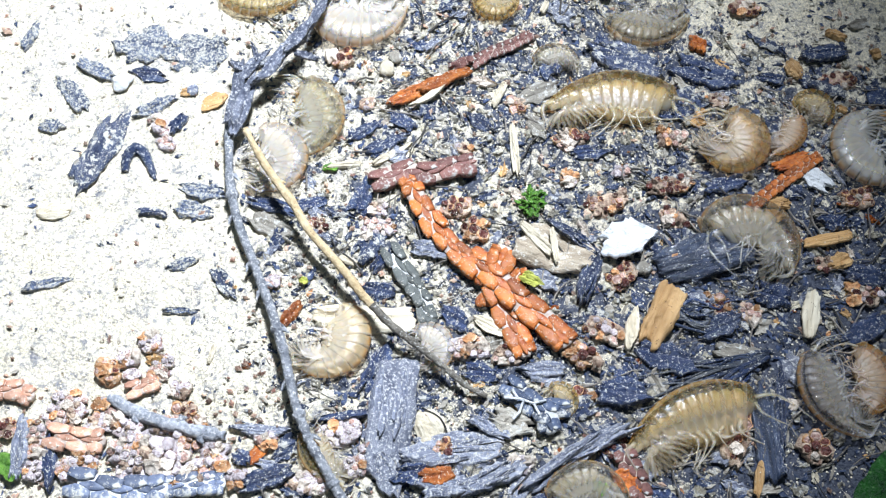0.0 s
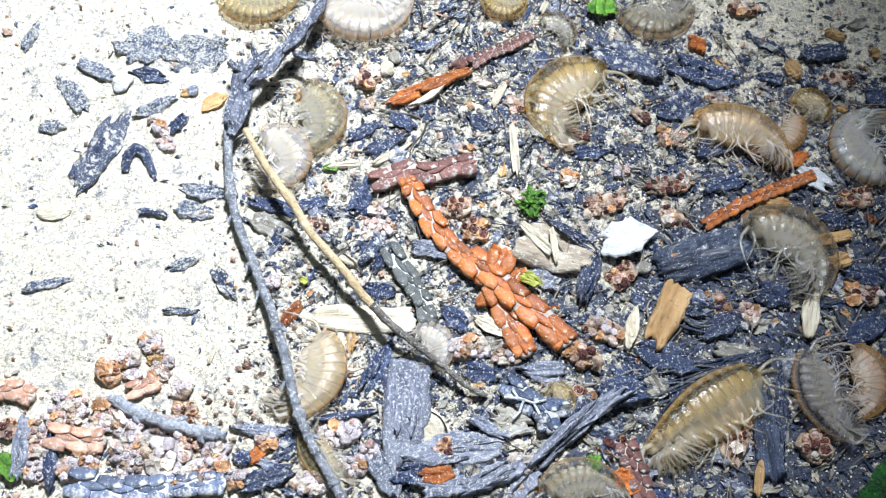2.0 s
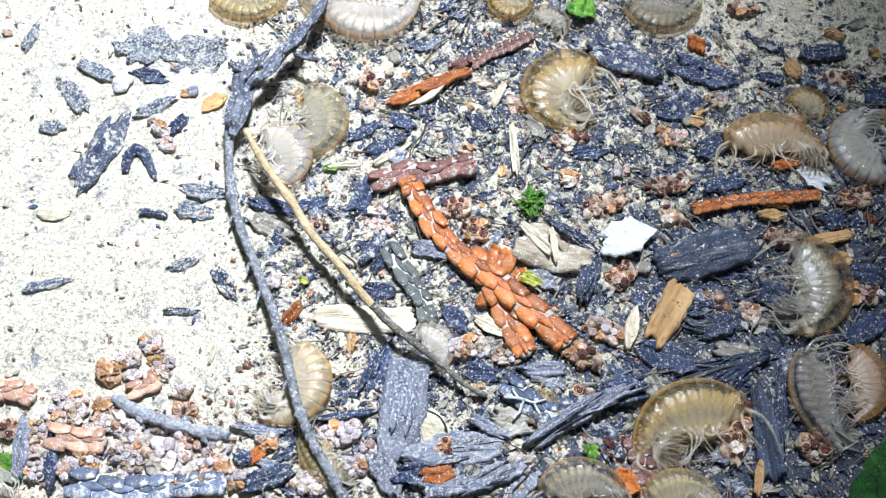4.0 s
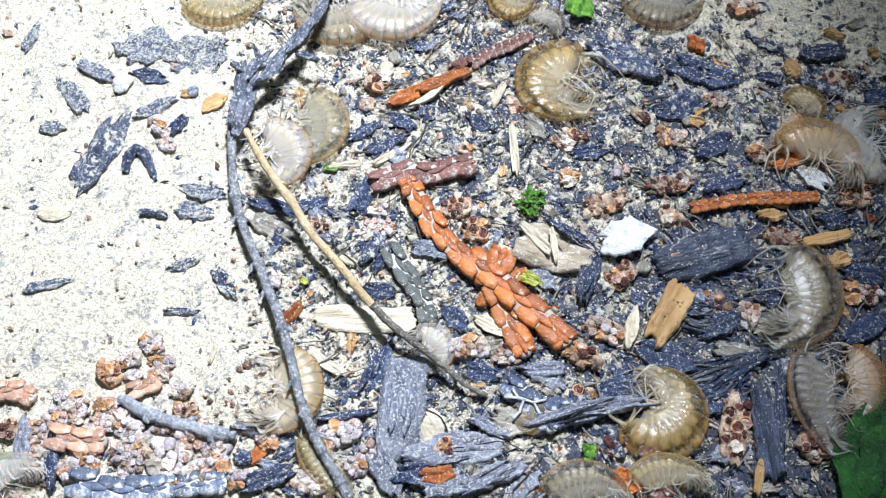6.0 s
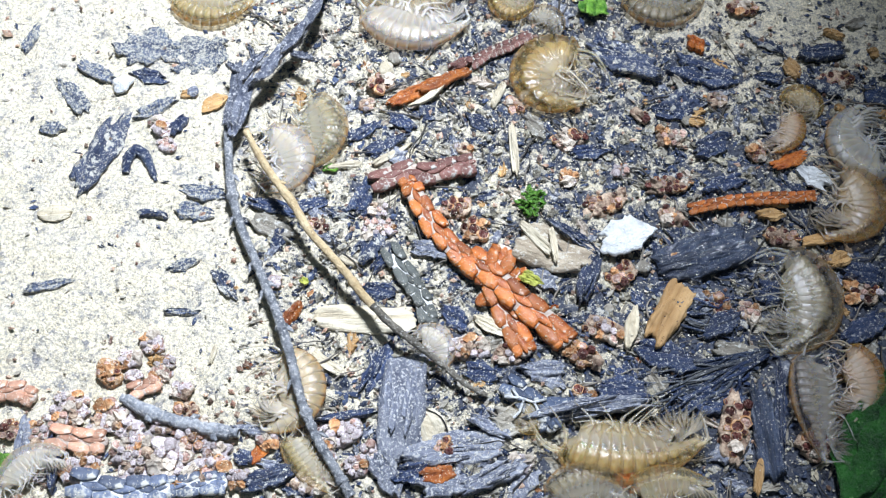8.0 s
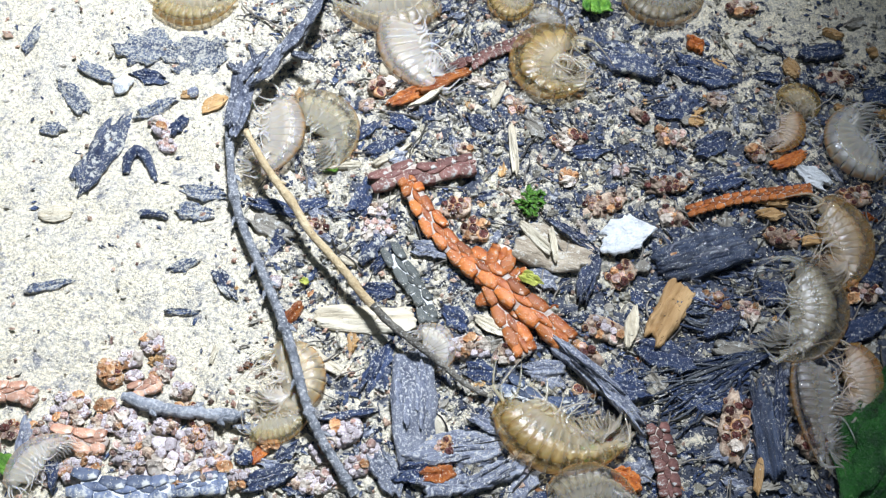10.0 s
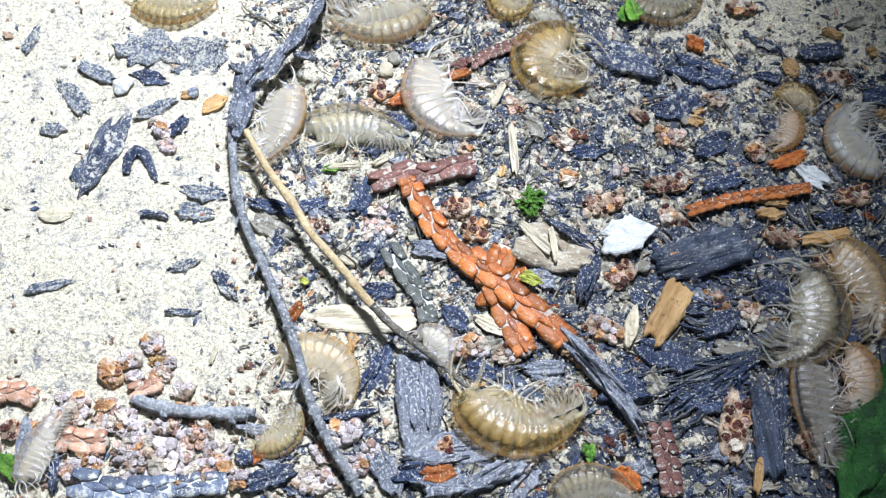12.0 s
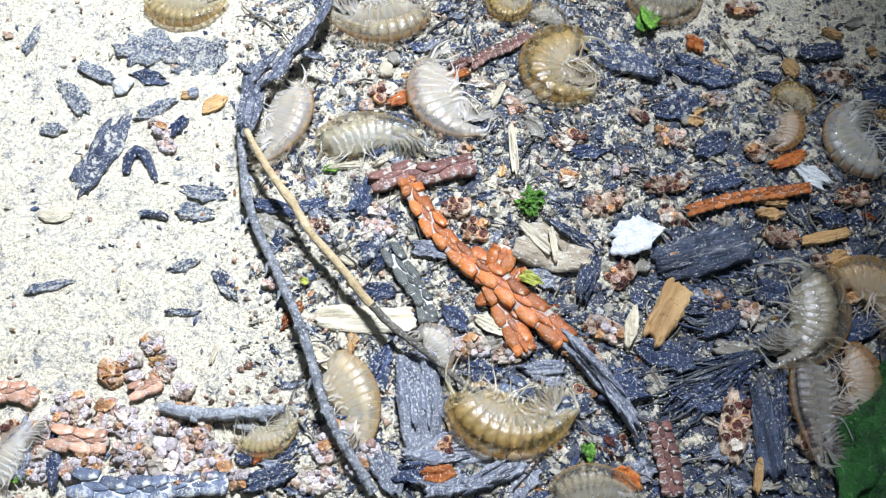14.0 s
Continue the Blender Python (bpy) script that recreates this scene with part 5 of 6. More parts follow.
M_FIBRE = material("grey frayed fibre", (0.03, 0.038, 0.055), (0.17, 0.175, 0.18), 0.5, 300, 0.8, 2600, vary=0.5, speck=SAND, speck_amount=0.03, speck_scale=3000)
frayed_bark((35.9, -14.0), ((17.6, -15.4), (25.8, -23.2)), 70, "dark frayed bark fibres spread over wet litter", 41)
frayed_bark((26.4, -8.6), ((35.9, -5.7), (33.2, -12.0)), 36, "dark frayed bark fibres in wet litter", 42)


def shell():
    """A crumpled white shell flake."""
    count_of["n"] += 1
    r = random.Random(21)
    bm = slab(6.4, 4.8, 0.6, r, 0.26, 0.5, cols=18, rows=12, ridges=0.3)
    for v in bm.verts:
        p = v.co / MM
        v.co.z += (0.5 * noise.noise((p.x * 0.7, p.y * 0.7, 3)) + 0.22 * noise.noise((p.x * 2, p.y * 2, 5))) * MM
    ob = part("shell_flake", bm, M_SHELL)
    return tagged(ob, "crumpled white shell flake on dark litter", "shell flake")


SHELL = shell()
SHELL.matrix_world = lay((18.5, 0.3), (25.0, 1.5), 1.5)


def pebble(x, y, size, mat, label):
    count_of["n"] += 1
    bm = bmesh.new()
    bmesh.ops.create_icosphere(bm, subdivisions=3, radius=size / 2 * MM)
    for v in bm.verts:
        p = v.co / MM
        v.co *= 1 + 0.55 * noise.noise((p.x * 0.9 + count_of["n"], p.y * 0.6, p.z * 0.6))
        v.co.z *= 0.55
    ob = part("pebble", bm, mat)
    ob.matrix_world = pose(x * MM, y * MM, (height(x, y) + size * 0.25) * MM, 0, 0, count_of["n"] * 40)
    tagged(ob, label, "pebble", "pebbles")


for x, y, s in ((23.5, -2.5, 2.0), (-6.1, 27.3, 1.8), (30.7, 17.6, 2.0), (19.2, -7.8, 1.5), (-16.4, -4.3, 1.1), (5.0, -6.1, 1.8)):
    pebble(x, y, s * 0.9, M_TAN, "small cream pebble in the litter")
pebble(-7.1, 25.6, 2.1, M_WOOD, "smooth cream pebble in sandy litter")
pebble(4.8, -6.6, 1.9, M_RUST, "round orange crumb beside a rust sprig")
for x, y, s in ((-31.7, 21.9, 1.5), (-40.8, 23.0, 2.6)):
    pebble(x, y, s, M_SHELL if s > 2 else M_GREY, "small pale pebble on bright sand" if s > 2 else "small grey pebble on bright sand")

# ---- green bits ----
def leafy(name, label, pieces, category, mat=M_MOSS):
    """A scrap of green leaf or moss: several curled leaflets round one base."""
    x0, y0 = pieces[0][0]
    base = new(name)
    base.matrix_world = pose(x0 * MM, y0 * MM, height(x0, y0) * MM)
    tagged(base, label, category)
    for k, (a, b, width, z) in enumerate(pieces):
        r = random.Random(50 + k + round(x0))
        ob = part("leaflet", slab(span(a, b), width, 0.35, r, 0.3, 0.55, 0.05, ridges=0.8), mat, base)
        ob.matrix_basis = pose(((a[0] + b[0]) / 2 - x0) * MM, ((a[1] + b[1]) / 2 - y0) * MM, z * MM, r.uniform(-25, 25), r.uniform(-18, 18), math.degrees(math.atan2(b[1] - a[1], b[0] - a[0])))
    return base


def moss(x0, y0, count):
    """A tuft of fine moss leaflets that point up and outwards."""
    r = random.Random(61)
    base = new("moss_sprig")
    base.matrix_world = pose(x0 * MM, y0 * MM, height(x0, y0) * MM)
    tagged(base, "small bright green moss sprig in dark litter", "moss")
    for k in range(count):
        a, d = r.uniform(0, 6.3), 1.9 * r.random() ** 0.6
        leaf = part("leaflet", slab(r.uniform(0.6, 1.6), r.uniform(0.2, 0.5), 0.12, r, 0.25, 0.7, 0.08, 8, 4, 0.5), M_MOSS, base)
        leaf.matrix_basis = pose(d * math.cos(a) * 0.85 * MM, d * math.sin(a) * MM, (0.5 + 0.9 * r.random()) * MM, r.uniform(-30, 30), r.uniform(-45, 10), math.degrees(a) + r.uniform(-50, 50))


moss(10.6, 5.6, 70)
BIG_LEAF = leafy("green_leaf", "wet dark green leaf lying on litter", [((41.1, -31.0), (49.6, -16.6), 6.4, 2.6), ((43.3, -31.2), (51.2, -20.2), 8.0, 3.2), ((45.5, -23.1), (48.8, -14.8), 2.2, 2.8)], "leaf", M_DARKLEAF)
leafy("green_leaf", "small green leaf scrap on sandy litter", [((-48.6, -24.6), (-45.7, -27.7), 2.2, 0.8)], "leaf")
leafy("leaf_crumb", "yellow green leaf crumb on a rust sprig", [((8.8, -4.5), (11.2, -5.5), 1.3, 1.7), ((9.6, -3.9), (10.6, -5.0), 1.0, 1.8)], "leaf", M_LIME)
leafy("leaf_crumb", "tiny yellow green leaf crumb on litter", [((-16.7, -4.1), (-15.7, -4.6), 0.9, 0.6)], "leaf", M_LIME)
GREEN_SCRAP = leafy("green_leaf", "curled green leaf scrap on the litter", [((18.3, 34.9), (21.5, 33.3), 3.2, 1.2), ((19.2, 32.6), (21.1, 35.7), 2.0, 1.5)], "leaf")
GREEN_CRUMB = leafy("green_leaf", "tiny bright green leaf crumb in wet litter", [((15.0, -25.1), (16.3, -24.6), 1.6, 1.2), ((15.6, -26.2), (16.1, -24.3), 1.2, 1.3)], "leaf")
leafy("green_leaf", "tiny green leaf scrap beside an amphipod", [((-14.8, 11.1), (-12.7, 10.7), 1.2, 0.5)], "leaf")

# ---- cone fragments ----
BROWN = ("brown", "brown", "brown", "orange", "lump")
MIXED = ("pale", "pale", "rosy", "lump", "lump", "lump", "orange")
PALE = ("pale", "pale", "rosy", "lump")
DUSKY = ("rosy", "brown", "pale", "lump")
C1 = "red brown honeycombed cone fragment in the litter"
C2 = "orange pitted cone fragment on bright sand"
C3 = "pinkish cone fragment with round pale scales"
cone((-39.2, -15.3), (-36.0, -15.5), 3.2, ("orange", "orange", "brown", "lump"), C2, 1.1)
cone((-36.8, -14.0), (-34.3, -13.5), 2.2, MIXED, C2, 0.9)
cone((-34.5, -12.3), (-32.0, -11.6), 2.4, MIXED, C2, 0.9)
cone((-36.4, 18.0), (-33.9, 15.5), 2.2, PALE, C3, 0.9, 0.1)
cone((-35.5, 14.7), (-33.0, 13.7), 1.8, PALE, C3, 0.8, 0.1)
cone((-33.4, -16.0), (-30.7, -15.0), 1.9, PALE, C3, 0.8, 0.1)
cone((-44.3, -20.7), (-39.5, -20.1), 2.2, MIXED, C1)
cone((-39.3, -21.5), (-34.1, -20.5), 2.6, MIXED, C3)
cone((-36.3, -24.9), (-31.9, -23.7), 3.4, MIXED, C3)
cone((-33.0, -24.6), (-28.0, -25.4), 4.2, PALE, C3, 1.4)
cone((-29.2, -23.4), (-25.8, -22.8), 3.0, MIXED, C1)
cone((-27.6, -27.1), (-23.4, -26.5), 3.0, MIXED, C3)
cone((-41.6, -26.6), (-37.4, -26.4), 3.0, MIXED, C1)
cone((-45.7, -24.0), (-42.5, -24.6), 2.4, MIXED, C3)
cone((-29.9, -19.6), (-27.3, -19.9), 1.8, BROWN, C1)
cone((-13.8, -23.1), (-8.9, -21.8), 3.4, PALE, C3, 1.1)
cone((-8.8, -25.3), (-7.0, -24.0), 2.6, PALE, C3)
cone((-16.3, -28.3), (-11.8, -27.7), 2.6, MIXED, C1)
cone((0.7, -13.0), (4.9, -12.4), 2.8, MIXED, C1)
cone((5.6, -13.3), (9.0, -13.6), 2.6, DUSKY, C3)
cone((-9.7, 2.3), (-5.6, 2.7), 2.4, PALE, C3, 0.9, 0.1)
cone((-16.1, 3.0), (-13.7, 2.7), 1.8, BROWN, C1)
cone((0.1, 4.9), (3.5, 5.3), 2.6, BROWN, C1)
cone((2.4, 2.7), (5.1, 1.5), 2.8, BROWN, C1, 1.2)
cone((17.0, 4.9), (22.3, 6.5), 2.9, BROWN, C1)
cone((24.7, 8.0), (30.6, 8.9), 2.4, BROWN, C1)
cone((26.1, 4.9), (29.0, 3.0), 2.3, BROWN, C1)
cone((19.4, -5.0), (22.5, -2.5), 2.6, BROWN, C1)
cone((16.2, -9.6), (20.9, -11.6), 2.6, DUSKY, C3)
cone((30.4, -6.1), (33.4, -8.5), 2.6, BROWN, C1)
cone((34.1, -7.8), (36.6, -8.9), 2.2, DUSKY, C3)
cone((26.6, 15.1), (30.1, 14.7), 2.4, DUSKY, C3)
cone((23.8, 19.2), (25.8, 17.2), 1.6, BROWN, C1)
cone((13.7, 14.7), (17.9, 14.7), 1.8, BROWN, C1)
cone((7.9, 19.7), (10.7, 20.1), 1.9, BROWN, C1, 0.9)
cone((37.6, 34.9), (41.6, 34.5), 2.4, BROWN, C1)
cone((47.7, 23.0), (52.4, 23.4), 2.4, BROWN, C1)
cone((48.0, 6.1), (51.8, 6.5), 2.8, BROWN, C1)
cone((38.5, 1.2), (42.1, 0.8), 2.4, BROWN, C1)
cone((46.8, -6.1), (50.6, -6.4), 2.6, DUSKY, C1)
cone((31.2, -25.9), (32.9, -18.3), 3.2, BROWN, "long red brown honeycombed cone fragment with open pits", 1.15, 0.6)
cone((39.0, -24.6), (42.2, -23.4), 3.4, BROWN, C1, 1.1, 0.5)
cone((14.8, -17.6), (16.7, -18.3), 1.6, BROWN, C1)
cone((13.8, -12.2), (17.5, -14.9), 2.5, ("orange", "orange", "brown", "lump"), "dark-tipped orange cone fragment in wet litter", 1.1, 0.5)
cone((-0.9, -24.6), (1.0, -24.0), 1.8, BROWN, C1, 0.8, 0.9)
cone((7.1, -26.5), (9.5, -25.9), 2.2, MIXED, C3)
cone((16.9, -24.6), (20.0, -24.0), 2.2, BROWN, C1)
for (x0, y0), (x1, y1), w, kinds, label in (
        ((-43.2, -18.3), (-39.6, -18.8), 2.2, PALE, C3), ((-38.7, -19.1), (-36.1, -19.6), 1.9, MIXED, C1), ((-45.9, -22.4), (-43.5, -22.0), 2.2, MIXED, C3), ((-36.1, -22.3), (-33.0, -21.9), 2.4, PALE, C3),
        ((-32.2, -21.2), (-29.3, -21.6), 2.2, MIXED, C1), ((-28.5, -21.0), (-25.6, -21.8), 2.0, BROWN, C1), ((-26.3, -24.6), (-23.2, -25.0), 2.6, MIXED, C3), ((-30.6, -27.4), (-27.5, -27.7), 2.4, PALE, C3),
        ((-35.2, -27.1), (-32.2, -26.5), 2.4, MIXED, C1), ((-45.5, -27.0), (-42.6, -26.2), 2.4, PALE, C3), ((-48.5, -21.8), (-46.5, -22.4), 2.2, BROWN, C1), ((-40.0, -24.9), (-37.3, -24.4), 2.0, PALE, C3),
        ((-23.6, -27.7), (-20.9, -27.4), 2.4, PALE, C3), ((-20.6, -23.4), (-18.1, -22.8), 2.0, MIXED, C3), ((-14.6, -24.9), (-11.9, -24.5), 2.4, PALE, C3), ((-10.9, -26.5), (-8.2, -26.0), 2.4, PALE, C3),
        ((14.2, 9.0), (16.6, 9.6), 1.8, DUSKY, C3), ((20.8, 10.8), (22.9, 10.2), 1.7, PALE, C3), ((33.4, 20.4), (36.0, 20.0), 2.0, DUSKY, C3), ((37.6, 12.2), (39.8, 12.6), 1.8, BROWN, C1), ((27.0, -1.0), (29.2, -1.6), 1.7, DUSKY, C3),
        ((43.6, -2.0), (45.6, -2.6), 1.8, BROWN, C1), ((-10.6, 20.2), (-8.6, 20.8), 1.7, DUSKY, C3), ((-20.8, -4.6), (-19.0, -4.0), 1.5, PALE, C3), ((1.6, 13.4), (3.6, 13.0), 1.5, DUSKY, C3), ((22.4, -23.4), (24.6, -22.8), 2.0, DUSKY, C3),
        ((-32.3, -14.3), (-30.5, -13.8), 1.6, PALE, C3), ((-30.4, -17.6), (-28.3, -17.0), 1.6, MIXED, C1), ((-35.6, -16.0), (-34.1, -15.3), 1.5, PALE, C3), ((-8.7, 4.6), (-6.7, 5.3), 1.6, PALE, C3)):
    cone((x0, y0), (x1, y1), w, kinds, label, 0.85, 0.35)
ROLLING = cone((-14.8, 27.3), (-11.5, 27.2), 3.0, BROWN, "round honeycombed cone fragment rolled by an amphipod", 1.1)


# ---- loose litter between the larger pieces ----
def loose(count, seed, name, mats, size, label, category, group, density, thick):
    r = random.Random(seed)
    shapes = []
    for i in range(40):
        k, s = r.uniform(0.30, 0.85), size[0] + (size[1] - size[0]) * r.random() ** 2
        bm = slab(s, k * s, thick * s * r.uniform(0.7, 1.3), r, 0.62, 0.5, r.uniform(-0.10, 0.10), cols=9, rows=6, ridges=0.55)
        me = bpy.data.meshes.new(name)
        bm.to_mesh(me)
        bm.free()
        me.materials.append(mats[i % len(mats)])
        shapes.append((me, s))
    made = 0
    while made < count:
        x, y = r.uniform(-62, 62), r.uniform(-36, 44)
        if r.random() > density(x, y):
            continue
        me, s = r.choice(shapes)
        k = r.uniform(0.85, 1.15)
        ob = new(name, me)
        ob.matrix_world = pose(x * MM, y * MM, (height(x, y) + 0.05 * s + 0.05) * MM, r.uniform(-12, 12), r.uniform(-9, 9), r.gauss(-20, 60)) @ Matrix.Diagonal((k, k, k, 1))
        tagged(ob, label, category, group)
        made += 1


loose(290, 5, "bark_chip", (M_CHIP, M_CHIP, M_GREY, M_BARK, M_BARK), (1.6, 4.6), "small dark wet bark chip in the litter", "bark chip", "loose bark chips", lambda x, y: litter(x, y) ** 2, 0.16)
loose(230, 6, "plant_scrap", (M_TAN, M_GREY, M_WOOD, M_TAN, M_PLATE, M_PITH, M_OCHRE), (0.9, 3.2), "small tan plant scrap in the litter", "plant scrap", "loose plant scraps", lambda x, y: litter(x, y), 0.16)
loose(110, 7, "cone_crumb", (M_CONERIM, M_OCHRE, M_RUST, M_ROSY, M_CONERIM), (0.6, 1.8), "small orange crumb of cone in the litter", "cone crumb", "loose cone crumbs", lambda x, y: litter(x, y), 0.3)


def litter_mass(name, count, seed, size, mat, label):
    """The uncountable thin shreds of plant matter, joined."""
    r = random.Random(seed)
    verts, faces, made = [], [], 0
    while made < count:
        x, y = r.uniform(-64, 64), r.uniform(-40, 50)
        if r.random() > litter(x, y) ** 1.5:
            continue
        s, k = r.uniform(*size), r.uniform(0.12, 0.5)
        m = Euler((r.uniform(-0.35, 0.35), r.uniform(-0.25, 0.25), r.uniform(0, 6.3))).to_matrix()
        z, b = height(x, y) + 0.02 + 0.20 * r.random(), len(verts)
        ring = [(-1, -0.4), (-0.4, -1), (0.5, -0.8), (1, -0.1), (0.6, 0.9), (-0.3, 1), (-0.9, 0.5)]
        for h in (1, -1):
            for u, v in ring:
                g = 1 if h < 0 else 0.82
                q = m @ Vector((u * s * g * r.uniform(0.75, 1.15), v * s * k * g * r.uniform(0.75, 1.15), h * s * 0.09))
                verts.append(((x + q.x) * MM, (y + q.y) * MM, (z + q.z) * MM))
        faces.append(tuple(range(b, b + 7)))
        faces += [(b + i, b + 7 + i, b + 7 + (i + 1) % 7, b + (i + 1) % 7) for i in range(7)]
        made += 1
    ob = mesh_object(name, verts, faces, mat, smooth_shade=False)
    tagged(ob, label, "debris", kind="stuff")


litter_mass("dark_litter", 1500, 11, (0.35, 1.1), M_FLECK, "dark shredded plant litter on wet sand")
litter_mass("tan_litter", 1100, 12, (0.3, 1.0), M_TAN, "tan shredded plant litter on wet sand")


def rootlets():
    """Fine dark roots and fibres that lie tangled through the litter."""
    r = random.Random(77)
    whole, made = [], 0
    while made < 240:
        x, y = r.uniform(-58, 58), r.uniform(-32, 40)
        if r.random() > litter(x, y) or litter(x, y) < 0.5:
            continue
        a, n, step = r.uniform(0, 6.3), 7, r.uniform(0.5, 1.3)
        pts = []
        for i in range(n):
            pts.append((x, y, height(x, y) + 0.35 + 0.35 * math.sin(math.pi * i / (n - 1)) + 0.2 * r.random()))
            a += r.uniform(-0.4, 0.4)
            x, y = x + math.cos(a) * step, y + math.sin(a) * step
        k = r.uniform(0.06, 0.17)
        whole.append(tube(pts, [k * (1 - 0.6 * i / n) for i in range(n)], 5))
        made += 1
    ob = new("rootlets", to_mesh("rootlets", whole, M_ROOT))
    tagged(ob, "fine dark and tan rootlets tangled through the litter", "roots", kind="stuff")


M_ROOT = material("rootlet", (0.03, 0.03, 0.035), (0.22, 0.19, 0.15), 0.5, 120, 0.4, island=True, vary=0.8)
rootlets()


def grit():
    """Loose sand grains that lie on top of the pieces that stay put."""
    r = random.Random(31)
    bpy.context.view_layer.update()
    deps = bpy.context.evaluated_depsgraph_get()
    stirred = (LONG_TWIG, PALE_STEM, EAST_SPRIG, SOUTH_SPRIG, MOVING_STICK, DARK_STICK, BIG_SLAB, SHELL, WOOD_CHIP, ROLLING, GREEN_SCRAP, GREEN_CRUMB, BIG_LEAF)
    verts, faces, made, tries = [], [], 0, 0
    while made < 17000 and tries < 90000:
        tries += 1
        x, y = r.uniform(-60, 60), r.uniform(-34, 42)
        hit, place, normal, _, ob, _ = scene.ray_cast(deps, Vector((x, y, 40)) * MM, Vector((0, 0, -1)))
        if r.random() < 0.75 * smooth(2, 34, x) or not hit or ob.name == "ground" or ob in stirred or ob.parent in stirred or normal.z < 0.35 or ob.name.startswith(("leaflet", "fibre")):
            continue
        s = r.uniform(0.025, 0.065) * (1 + 1.4 * r.random() ** 4)
        e = Euler((r.uniform(0, 6), r.uniform(0, 6), r.uniform(0, 6))).to_matrix()
        b = len(verts)
        for v in OCTA:
            q = e @ Vector([c * s * r.uniform(0.7, 1.2) for c in v])
            verts.append((place.x + q.x * MM, place.y + q.y * MM, place.z + (q.z + s * 0.3) * MM))
        faces.extend(tuple(b + i for i in f) for f in OCTA_F)
        made += 1
    ob = mesh_object("grit", verts, faces, M_GREYGRAIN, smooth_shade=False)
    tagged(ob, "loose pale sand grit lying on the litter", "debris", kind="stuff")


grit()


